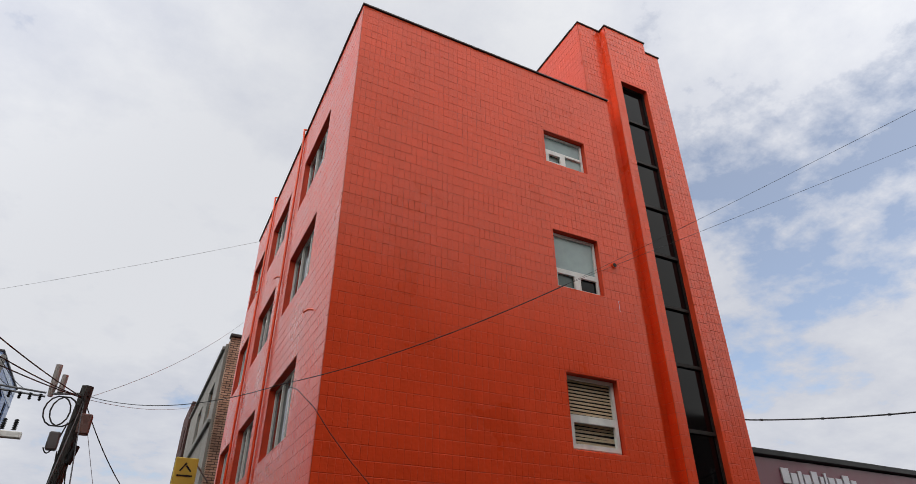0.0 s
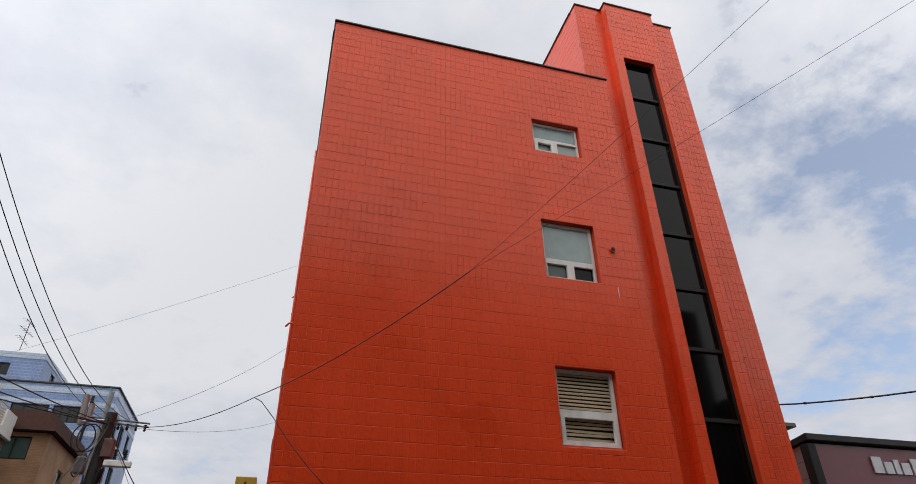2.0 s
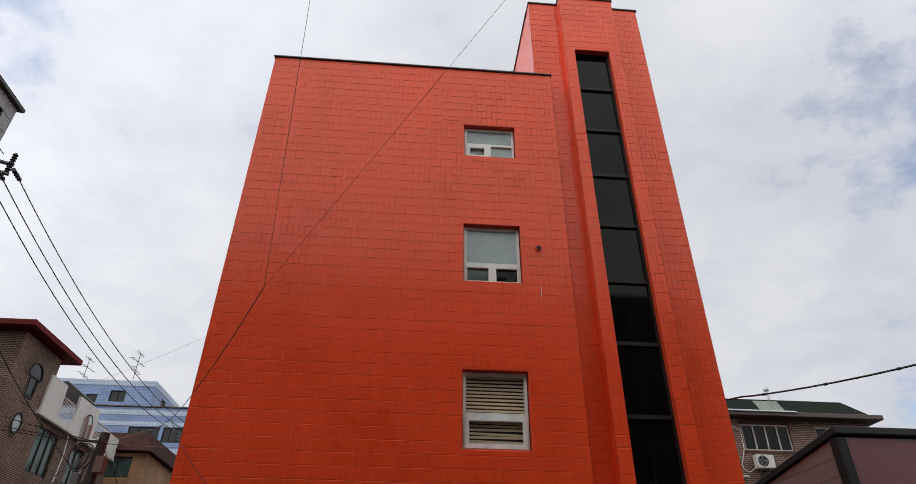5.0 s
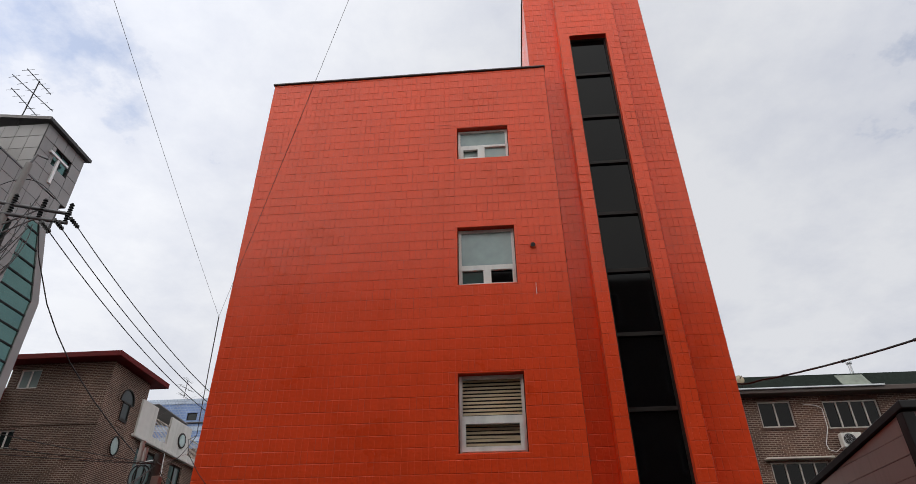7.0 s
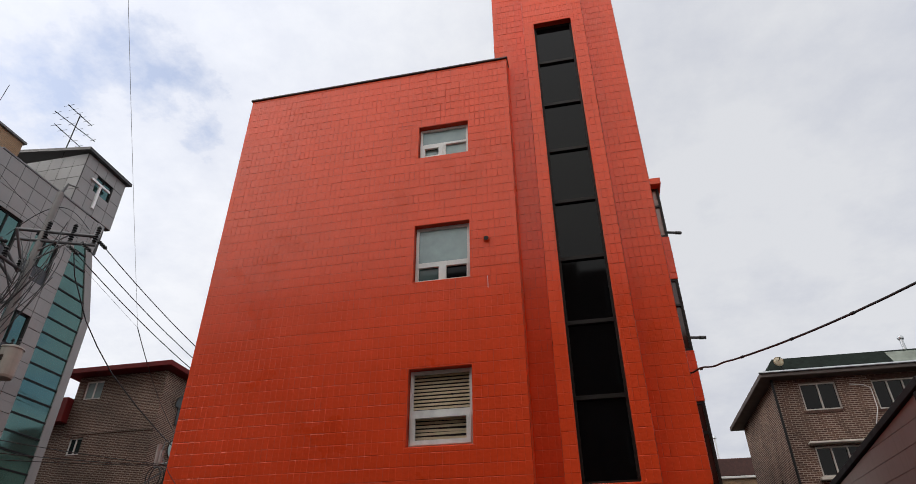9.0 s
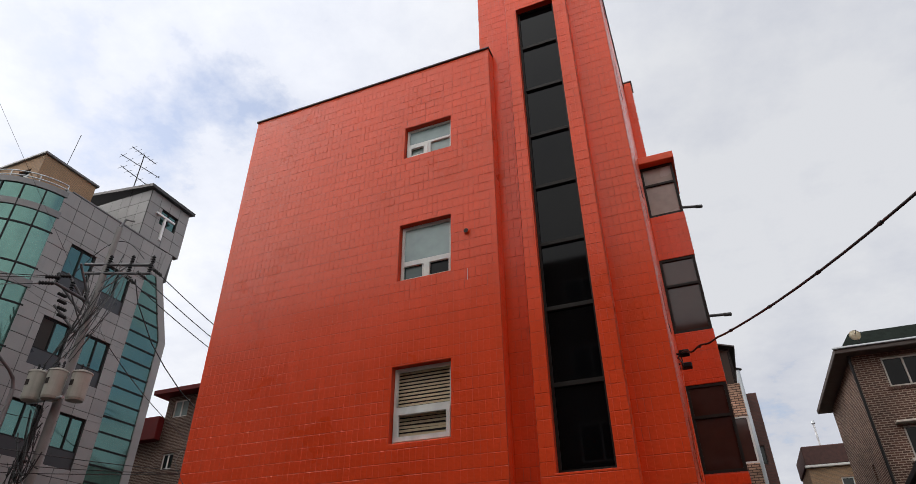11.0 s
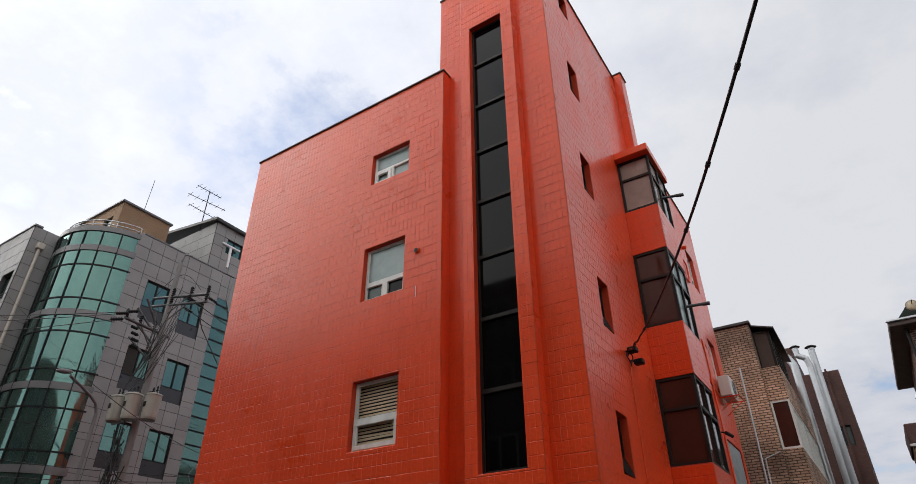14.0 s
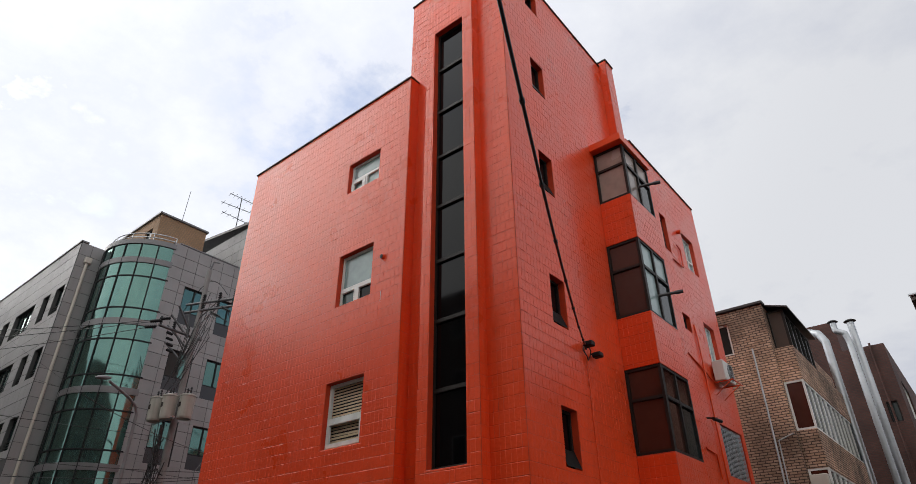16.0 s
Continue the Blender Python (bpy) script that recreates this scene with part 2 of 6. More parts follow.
BLUETILE = brick_material("blue_tile", (0.13, 0.21, 0.42), (0.16, 0.25, 0.47), (0.26, 0.33, 0.46), w=0.30, h=0.22, rough=0.35, joint=0.02, soot=0.15)
PALEBLUE = brick_material("pale_blue_tile", (0.42, 0.50, 0.62), (0.46, 0.54, 0.66), (0.30, 0.36, 0.48), w=0.30, h=0.22, rough=0.35, joint=0.02, soot=0.1)
SOLDIER = material("soldier_brick", (0.085, 0.040, 0.028), 0.85, vary=0.2, island=0.25)
WHITEWALL = material("white_render", (0.62, 0.61, 0.58), 0.8, vary=0.08, dirt=0.3)
MAROON = material("maroon_fascia", (0.125, 0.014, 0.014), 0.65, vary=0.15, spec=0.12)
PALEFRAME = material("dull_aluminium_frame", (0.40, 0.37, 0.335), 0.45, vary=0.12)
SHINGLE = material("green_black_shingle", (0.012, 0.017, 0.014), 0.95, spec=0.12, vary=0.6, scale=6, fine=40, bump=0.8, dist=0.01)
SIDING = material("mauve_siding", (0.24, 0.215, 0.205), 0.6, vary=0.06, dirt=0.15, spec=0.3)
SIGNRED = material("plum_sign_panel", (0.135, 0.032, 0.05), 0.4, vary=0.08, dirt=0.15)
SIGNWHITE = material("white_sign_letter", (0.75, 0.75, 0.76), 0.45, bump=0)
SIGNGREY = material("silver_sign_letter", (0.42, 0.42, 0.45), 0.4, metal=0.3, bump=0)
YELLOW = material("yellow_sign_panel", (0.58, 0.42, 0.05), 0.45, vary=0.06)
ASPHALT = material("asphalt", (0.055, 0.054, 0.052), 0.9, vary=0.25, scale=0.6, fine=150, bump=0.6)
ROOFGREY = material("roof_deck", (0.20, 0.21, 0.20), 0.9, vary=0.2)
WEATHERED = material("weathered_render", (0.27, 0.26, 0.235), 0.85, vary=0.25, scale=1.2, dirt=0.6)

# ---- mesh helpers ----


def box(bm, x0, x1, y0, y1, z0, z1):
    v = [bm.verts.new((x, y, z)) for x in (x0, x1) for y in (y0, y1) for z in (z0, z1)]
    for f in ((0, 1, 3, 2), (4, 6, 7, 5), (0, 4, 5, 1), (2, 3, 7, 6), (0, 2, 6, 4), (1, 5, 7, 3)):
        bm.faces.new([v[i] for i in f])


def bevelled(x0, x1, y0, y1, z0, z1, r=0.01):
    bm = bmesh.new()
    box(bm, x0, x1, y0, y1, z0, z1)
    bmesh.ops.recalc_face_normals(bm, faces=bm.faces)
    bmesh.ops.bevel(bm, geom=bm.edges[:], offset=r, segments=1, affect="EDGES")
    return bm


def tube(bm, a, b, r0, r1=None, seg=12, caps=True):
    a, b = Vector(a), Vector(b)
    r1 = r0 if r1 is None else r1
    q = (b - a).to_track_quat("Z", "Y")
    rings = []
    for p, r in ((a, r0), (b, r1)):
        rings.append([bm.verts.new(p + q @ Vector((r * math.cos(2 * math.pi * i / seg), r * math.sin(2 * math.pi * i / seg), 0))) for i in range(seg)])
    for i in range(seg):
        k = (i + 1) % seg
        f = bm.faces.new((rings[0][i], rings[0][k], rings[1][k], rings[1][i]))
        f.smooth = True
    if caps:
        bm.faces.new([bm.verts.new(v.co) for v in rings[0][::-1]])
        bm.faces.new([bm.verts.new(v.co) for v in rings[1]])


def part(name, bm, mat, parent=None, label=""):
    bmesh.ops.recalc_face_normals(bm, faces=bm.faces)
    me = bpy.data.meshes.new(name)
    bm.to_mesh(me)
    bm.free()
    me.materials.append(mat)
    ob = new(name, me)
    ob.parent = parent
    if label:
        ob["label"] = label
    return ob


def thing(name, label, category, group="", kind="", at=(0, 0, 0)):
    ob = new(name)
    ob.location = (0, 0, 0)
    ob.empty_display_size = 0.2
    return tagged(ob, label, category, group, kind)


class Face:
    """An upright plane: u along it, v up, n outwards."""

    def __init__(self, axis, at, sign):
        self.axis, self.at, self.sign = axis, at, sign

    def p(self, u, v, n):
        return (u, self.at + self.sign * n, v) if self.axis == "y" else (self.at + self.sign * n, u, v)

    def box(self, bm, u0, u1, v0, v1, n0, n1):
        a, b = self.p(u0, v0, n0), self.p(u1, v1, n1)
        box(bm, min(a[0], b[0]), max(a[0], b[0]), min(a[1], b[1]), max(a[1], b[1]), min(a[2], b[2]), max(a[2], b[2]))


def pierced(face, u0, u1, v0, v1, holes, thick):
    """A wall with real openings through it, in one mesh."""
    bm = bmesh.new()
    us = sorted({u0, u1, *[h[0] for h in holes], *[h[1] for h in holes]})
    vs = sorted({v0, v1, *[h[2] for h in holes], *[h[3] for h in holes]})
    us, vs = [u for u in us if u0 <= u <= u1], [v for v in vs if v0 <= v <= v1]
    pt = {}

    def vert(i, k, n):
        if (i, k, n) not in pt:
            pt[i, k, n] = bm.verts.new(face.p(us[i], vs[k], n))
        return pt[i, k, n]

    solid = {(i, k) for i in range(len(us) - 1) for k in range(len(vs) - 1)
             if not any(h[0] < (us[i] + us[i + 1]) / 2 < h[1] and h[2] < (vs[k] + vs[k + 1]) / 2 < h[3] for h in holes)}
    for i, k in solid:
        for n in (0, -thick):
            bm.faces.new([vert(i, k, n), vert(i + 1, k, n), vert(i + 1, k + 1, n), vert(i, k + 1, n)])
        for (di, dk), (a, b) in (((-1, 0), ((i, k), (i, k + 1))), ((1, 0), ((i + 1, k), (i + 1, k + 1))), ((0, -1), ((i, k), (i + 1, k))), ((0, 1), ((i, k + 1), (i + 1, k + 1)))):
            if (i + di, k + dk) not in solid:
                bm.faces.new([vert(*a, 0), vert(*b, 0), vert(*b, -thick), vert(*a, -thick)])
    return bm


TU, TV, TV0 = 0.1085, 0.2055, 7.34
rnd = random.Random(7)


def tile_verts(face, a, b, c, d, out=0.0095, ch=0.0060):
    """One tile: a face proud of the joints with small bevelled edges, never quite flat."""
    cu = ch * 0.52
    m = 0.002 if rnd.random() < 0.12 else 0.0007
    lift, tu, tv = rnd.uniform(-m, m), rnd.uniform(-0.0009, 0.0009), rnd.uniform(-0.0009, 0.0009)
    j = [out + lift - tu - tv, out + lift + tu - tv, out + lift + tu + tv, out + lift - tu + tv]
    low = out * 0.69
    w = [rnd.uniform(-0.16, 0.16) * ch for _ in range(8)]
    base = [face.p(a, c + w[0], low), face.p(b, c + w[1], low), face.p(b, d + w[2], low), face.p(a, d + w[3], low)]
    top = [face.p(a + cu + w[4], c + ch + w[5], j[0]), face.p(b - cu + w[6], c + ch + w[7], j[1]), face.p(b - cu + w[5], d - ch + w[4], j[2]), face.p(a + cu + w[7], d - ch + w[6], j[3])]
    return base + top


QUADS = ((4, 5, 6, 7), (0, 1, 5, 4), (1, 2, 6, 5), (2, 3, 7, 6), (3, 0, 4, 7))


def tiled(face, wall, u0, u1, v0, v1, holes, single=None, shift=0.0):
    """Upright tiles in straight stacks over a wall; those inside `single` are objects of their own."""
    flip = (face.axis == "y") == (face.sign > 0)
    verts, faces = [], []
    n_u = max(1, round((u1 - u0) / TU))
    pitch = (u1 - u0) / n_u
    k0, k1 = math.floor((v0 - TV0) / TV), math.ceil((v1 - TV0) / TV)
    count = 0
    for k in range(k0, k1 + 1):
        wob = rnd.uniform(-0.0015, 0.0015)
        c, d = max(v0, TV0 + k * TV) + 0.0022 + wob, min(v1, TV0 + (k + 1) * TV) - 0.0022
        if d - c < 0.02:
            continue
        drift, worn = rnd.uniform(-0.004, 0.004), rnd.choice((0.4, 1.0, 1.8))
        gaps = [rnd.choice((0.0, 0.0, 0.0002, 0.0015)) * worn for _ in range(n_u + 1)]
        for i in range(n_u):
            a = u0 + i * pitch + (drift if i else 0) + gaps[i]
            b = u0 + (i + 1) * pitch + (drift if i < n_u - 1 else 0) - gaps[i + 1]
            cells = [(a, b, c + rnd.choice((-0.0012, 0.0, 0.0, 0.0012)), d)]
            for h in holes:
                nxt = []
                for q in cells:
                    if q[1] <= h[0] or q[0] >= h[1] or q[3] <= h[2] or q[2] >= h[3]:
                        nxt.append(q)
                        continue
                    if q[2] < h[2]:
                        nxt.append((q[0], q[1], q[2], h[2]))
                    if q[3] > h[3]:
                        nxt.append((q[0], q[1], h[3], q[3]))
                    lo, hi = max(q[2], h[2]), min(q[3], h[3])
                    if q[0] < h[0]:
                        nxt.append((q[0], h[0], lo, hi))
                    if q[1] > h[1]:
                        nxt.append((h[1], q[1], lo, hi))
                cells = nxt
            for q in cells:
                if q[1] - q[0] < 0.012 or q[3] - q[2] < 0.012:
                    continue
                vs = tile_verts(face, *q)
                if single and single[0] < q[0] < single[1] and single[2] < q[2] < single[3] and count < 300:
                    count += 1
                    me = bpy.data.meshes.new("tile")
                    me.from_pydata(vs, [], [f[::-1] if flip else f for f in QUADS])
                    me.materials.append(RED)
                    new("tile", me).parent = wall
                    continue
                base = len(verts)
                verts += vs
                faces += [tuple(base + x for x in (f[::-1] if flip else f)) for f in QUADS]
    me = bpy.data.meshes.new("tiles")
    me.from_pydata(verts, [], faces)
    me.materials.append(RED)
    ob = new("tiles", me)
    ob.parent = wall
    ob["kind"] = "stuff"
    return ob


def sash(face, parent, u0, u1, v0, v1, depth, panes, frame_mat, w=0.05, name="window", label="", bars_u=(), bars_v=()):
    """A window unit in an opening: frame, panes [(u0, u1, v0, v1, material)] and bars."""
    bm = bmesh.new()
    for q in ((u0, u1, v0, v0 + w), (u0, u1, v1 - w, v1), (u0, u0 + w, v0 + w, v1 - w), (u1 - w, u1, v0 + w, v1 - w)):
        face.box(bm, *q, -depth - 0.07, -depth)
    win = part(name, bm, frame_mat, parent, label)
    for q in bars_u:
        bm = bmesh.new()
        face.box(bm, *q, -depth - 0.055, -depth + 0.012)
        part("mullion", bm, frame_mat, win)
    for q in bars_v:
        bm = bmesh.new()
        face.box(bm, *q, -depth - 0.052, -depth + 0.009)
        part("transom", bm, frame_mat, win)
    for a, b, c, d, m in panes:
        bm = bmesh.new()
        face.box(bm, a, b, c, d, -depth - 0.045, -depth - 0.035)
        part("pane", bm, m, win)
    return win


def simple_window(face, parent, u0, u1, v0, v1, depth, mat, frame_mat, nu=2, w=0.05, name="window", label="", cross=None):
    step = (u1 - u0) / nu
    panes, bars, cr = [], [], []
    for i in range(nu):
        panes.append((u0 + i * step + 0.01, u0 + (i + 1) * step - 0.01, v0 + 0.01, v1 - 0.01, mat))
        if i:
            bars.append((u0 + i * step - w / 2, u0 + i * step + w / 2, v0 + w, v1 - w))
    if cross:
        cr.append((u0 + w, u1 - w, cross - w / 2, cross + w / 2))
    return sash(face, parent, u0, u1, v0, v1, depth, panes, frame_mat, w, name, label, bars, cr)


def wire(name, pts, r, mat, label, category="cable", group=""):
    cu = bpy.data.curves.new(name, "CURVE")
    cu.dimensions, cu.bevel_depth, cu.bevel_resolution = "3D", r, 1
    sp = cu.splines.new("POLY")
    sp.points.add(len(pts) - 1)
    for p, q in zip(sp.points, pts):
        p.co = (*q, 1)
    cu.materials.append(mat)
    return tagged(new(name, cu), label, category, group)


def sagging(a, b, sag, n=24):
    a, b = Vector(a), Vector(b)
    return [a.lerp(b, i / n) - Vector((0, 0, 4 * sag * (i / n) * (1 - i / n))) for i in range(n + 1)]


# ---- ground ----
bm = bmesh.new()
box(bm, -3000, 3000, -3000, 3000, -0.3, 0)
tagged(part("ground", bm, ASPHALT), "dark grey worn asphalt street", "ground", kind="structure")

# ---- the red tiled building ----
XL, XR, YF, YT, XT0, XT1, YB = 1.78, 8.09, 8.24, 8.52, 7.80, 10.665, 18.85
XS = 11.0
ZR, ZS, ZT = 12.95, 13.2, 16.0
house = thing("tiled_building", "four-storey building clad in glossy vermilion painted upright tiles", "building")

front, left, right = Face("y", YF, -1), Face("x", XL, -1), Face("x", XT1, 1)
tfront, pil, rear = Face("y", YT, -1), Face("y", 8.30, -1), Face("x", XS, 1)

W1, W2, W3 = (6.08, 7.17, 10.36, 11.235), (6.07, 7.17, 7.36, 8.635), (6.06, 7.17, 4.345, 5.67)
STAIR = (8.79, 9.655, 3.68, 14.04)
SMALL = [(9.60, 10.13, z, z + 1.01) for z in (3.70, 6.23, 9.24, 12.05)] + [(9.60, 10.13, 14.95, 15.70)]
REARW = {"a": (17.15, 18.05, 10.32, 11.57), "b": (17.42, 18.25, 7.46, 8.70), "c": (16.92, 18.6, 4.48, 5.75), "d": (15.52, 15.95, 10.28, 11.48), "e": (15.80, 16.30, 7.99, 8.46)}
LEFTW = [(y, y + w, z, z + 1.4) for y, w in ((10.1, 2.2), (13.7, 2.1), (17.0, 1.6)) for z in (4.5, 7.5, 10.25)]

wall_front = part("wall_front", pierced(front, XL, XR, 0, ZR, [W1, W2, W3], 0.25), JOINT, house)
wall_left = part("wall_left", pierced(left, YF + 0.25, YB, 0, ZR, LEFTW, 0.25), JOINT, house)
bm = bmesh.new()
box(bm, XR - 0.25, XR, YF + 0.25, YT + 0.004, 0, ZR)
wall_return = part("wall_return", bm, JOINT, house)
bm = bmesh.new()
box(bm, XL + 0.25, XS - 0.25, YB - 0.25, YB, 0, ZR)
wall_back = part("wall_back", bm, JOINT, house)
bm = pierced(tfront, XT0, 8.552, 0, ZT, [], 0.25)
tower_l = part("tower_wall", bm, JOINT, house)
tower_r = part("tower_wall", pierced(tfront, 9.938, XT1, 0, ZT, [], 0.25), JOINT, house)
tower_p = part("pilaster", pierced(pil, 8.55, 9.94, 0, ZT + 0.03, [STAIR], 0.30), JOINT, house)
tower_side = part("tower_side_wall", pierced(right, YT + 0.25, 14.0, 0, ZT, SMALL, 0.25), JOINT, house)
tower_left = part("tower_left_wall", pierced(Face("x", XT0, -1), YT + 0.25, 14.0, ZR - 0.7, ZT, [], 0.25), JOINT, house)
bm = bmesh.new()
box(bm, XT0, XT1 - 0.25, 13.75, 14.0, ZR - 0.7, ZT - 0.01)
part("tower_back_wall", bm, REDSMOOTH, house)
wall_rear = part("wall_side", pierced(rear, 14.0, YB, 0, ZS, list(REARW.values()), 0.25), JOINT, house)
PXS = 10.90
side_pil = Face("x", PXS, 1)
bm = bmesh.new()
box(bm, XT1 + 0.001, PXS, 13.70, 14.15, 0, ZT + 0.12)
pil_side = part("corner_pilaster", bm, JOINT, house)
bm = bmesh.new()
box(bm, XL + 0.2, XT1 - 0.2, YT + 0.3, YB - 0.2, ZR - 0.75, ZR - 0.6)
part("roof_deck", bm, ROOFGREY, house)
bm = bmesh.new()
box(bm, XT0 + 0.2, XT1 - 0.2, YT + 0.2, 13.8, ZT - 0.4, ZT - 0.2)
part("tower_roof", bm, ROOFGREY, house)
for z in (0.2, 3.3, 6.3, 9.3):
    bm = bmesh.new()
    box(bm, XL + 0.26, XT1 - 0.26, YT + 0.3, YB - 0.26, z - 0.2, z)
    part("floor_slab", bm, DARKROOM, house)
bm = bmesh.new()
box(bm, XL + 0.9, XT1 - 0.9, YF + 1.2, YF + 1.3, 0.2, ZR - 0.8)
part("inner_wall", bm, DARKROOM, house)
# copings along the parapets
for q in ((XL - 0.035, XR + 0.03, YF - 0.045, YF + 0.27, ZR, ZR + 0.045), (XL - 0.045, XL + 0.27, YF + 0.272, YB, ZR, ZR + 0.045),
          (XT0 - 0.03, 8.548, YT - 0.04, YT + 0.27, ZT, ZT + 0.045), (8.52, 9.97, 8.26, 8.60, ZT + 0.03, ZT + 0.075), (9.972, XT1 + 0.04, YT - 0.04, YT + 0.27, ZT, ZT + 0.045),
          (XT1 - 0.27, XT1 + 0.04, YT + 0.272, 13.69, ZT, ZT + 0.045), (XT0 - 0.04, XT0 + 0.27, YT + 0.272, 14.0, ZT, ZT + 0.045),
          (XT1 - 0.2, PXS + 0.04, 13.66, 14.19, ZT + 0.12, ZT + 0.165), (XS - 0.27, XS + 0.04, 14.16, YB, ZS, ZS + 0.045)):
    part("coping", bevelled(*q, 0.008), COPING, house)

# windows of the front
def front_windows():
    d = 0.10
    u0, u1, v0, v1 = W1
    part("sill", bevelled(u0 + 0.002, u1 - 0.002, YF - 0.004, YF + 0.2, v0 - 0.02, v0 + 0.012, 0.004), REDSMOOTH, house)
    t = v0 + 0.40
    sash(front, house, u0 + 0.015, u1 - 0.015, v0 + 0.015, v1 - 0.015, d,
         [(u0 + 0.05, u1 - 0.05, t, v1 - 0.05, FROST), (u0 + 0.13, u0 + 0.43, v0 + 0.10, t - 0.10, MISTY), (u0 + 0.58, u1 - 0.06, v0 + 0.04, t - 0.02, FROST)], PVC, 0.05, "window",
         "white plastic window with frosted panes and one small sash", [(u0 + 0.50, u0 + 0.58, v0 + 0.06, t - 0.022)], [(u0 + 0.06, u1 - 0.06, t - 0.02, t + 0.035)])
    bm = bmesh.new()
    for q in ((u0 + 0.05, u0 + 0.52, v0 + 0.03, v0 + 0.10), (u0 + 0.05, u0 + 0.52, t - 0.10, t - 0.03), (u0 + 0.05, u0 + 0.13, v0 + 0.10, t - 0.10), (u0 + 0.43, u0 + 0.52, v0 + 0.10, t - 0.10)):
        front.box(bm, *q, -d - 0.02, -d + 0.035)
    part("opening_sash", bm, PVC, house)
    u0, u1, v0, v1 = W2
    part("sill", bevelled(u0 + 0.002, u1 - 0.002, YF - 0.004, YF + 0.2, v0 - 0.02, v0 + 0.012, 0.004), REDSMOOTH, house)
    t = v0 + 0.42
    sash(front, house, u0 + 0.015, u1 - 0.015, v0 + 0.015, v1 - 0.015, d,
         [(u0 + 0.05, u1 - 0.05, t, v1 - 0.05, FROST), (u0 + 0.06, u0 + 0.52, v0 + 0.04, t, TEALPANE), (u0 + 0.56, u1 - 0.06, v0 + 0.04, t, BLACKGLASS)], PVC, 0.055, "window",
         "white plastic window with a large frosted pane over two small sashes", [(u0 + 0.50, u0 + 0.61, v0 + 0.06, t - 0.052)], [(u0 + 0.06, u1 - 0.06, t - 0.05, t + 0.04)])
    bm = bmesh.new()
    for a, b in ((u0 + 0.06, u0 + 0.50), (u0 + 0.60, u1 - 0.06)):
        for q in ((a, b, v0 + 0.05, v0 + 0.07), (a, b, t - 0.07, t - 0.05), (a, a + 0.022, v0 + 0.07, t - 0.07), (b - 0.022, b, v0 + 0.07, t - 0.07)):
            front.box(bm, *q, -d - 0.03, -d + 0.02)
    part("opening_sash", bm, PVC, house)
    u0, u1, v0, v1 = W3
    part("sill", bevelled(u0 + 0.002, u1 - 0.002, YF - 0.004, YF + 0.2, v0 - 0.02, v0 + 0.012, 0.004), REDSMOOTH, house)
    t = v0 + 0.58
    w = sash(front, house, u0 + 0.015, u1 - 0.015, v0 + 0.015, v1 - 0.015, d, [], PVC, 0.05, "window",
             "white plastic window with beige slatted blinds behind", [], [(u0 + 0.05, u1 - 0.05, t - 0.06, t + 0.045)])
    bm = bmesh.new()
    for q in ((u0 + 0.05, u1 - 0.05, v0 + 0.05, v0 + 0.13), (u0 + 0.05, u0 + 0.12, v0 + 0.13, t - 0.09), (u1 - 0.12, u1 - 0.05, v0 + 0.13, t - 0.09), (u0 + 0.05, u1 - 0.05, t - 0.09, t - 0.04)):
        front.box(bm, *q, -d - 0.03, -d + 0.03)
    part("opening_sash", bm, PVC, house)
    # dark sheet in place of the shaded room behind the blinds
    bm = bmesh.new()
    front.box(bm, u0, u1, v0, v1, -0.24, -0.235)
    part("backing", bm, DARKROOM, house)
    z = v0 + 0.12
    while z < v1 - 0.03:
        bm = bmesh.new()
        tilt = 0.014 if z > t else 0.005
        k = rnd.uniform(-0.004, 0.004) * (1 if z > t else 5)
        a, b = front.p(u0 + 0.06, z - 0.021, -0.16), front.p(u1 - 0.06, z - 0.021 + k, -0.16)
        c, e = front.p(u1 - 0.06, z + 0.021 + k, -0.16 - tilt), front.p(u0 + 0.06, z + 0.021, -0.16 - tilt)
        f = bm.faces.new([bm.verts.new(x) for x in (a, b, c, e)])
        bmesh.ops.solidify(bm, geom=[f], thickness=0.002)
        part("blind_slat", bm, BLIND, w)
        z += 0.062


front_windows()

# stair strip window
bm = bmesh.new()
a, b, c, e = STAIR
for q in ((a, a + 0.045, c, e), (b - 0.045, b, c, e), (a + 0.045, b - 0.045, c, c + 0.06), (a + 0.045, b - 0.045, e - 0.05, e)):
    pil.box(bm, *q, -0.22, -0.13)
stair = part("stair_window", bm, DARKFRAME, house, "tall black glazed strip window of the stairwell")
MULL = [5.02, 6.34, 7.62, 8.91, 10.21, 11.51, 12.82]
edges = [c + 0.03] + MULL + [e - 0.03]
for z in MULL:
    bm = bmesh.new()
    pil.box(bm, a + 0.045, b - 0.045, z - 0.035, z + 0.035, -0.20, -0.115)
    part("transom", bm, DARKFRAME, stair)
for z0, z1 in zip(edges, edges[1:]):
    bm = bmesh.new()
    pil.box(bm, a + 0.03, b - 0.03, z0 + 0.02, z1 - 0.02, -0.175, -0.165)
    part("pane", bm, BLACKGLASS, stair)

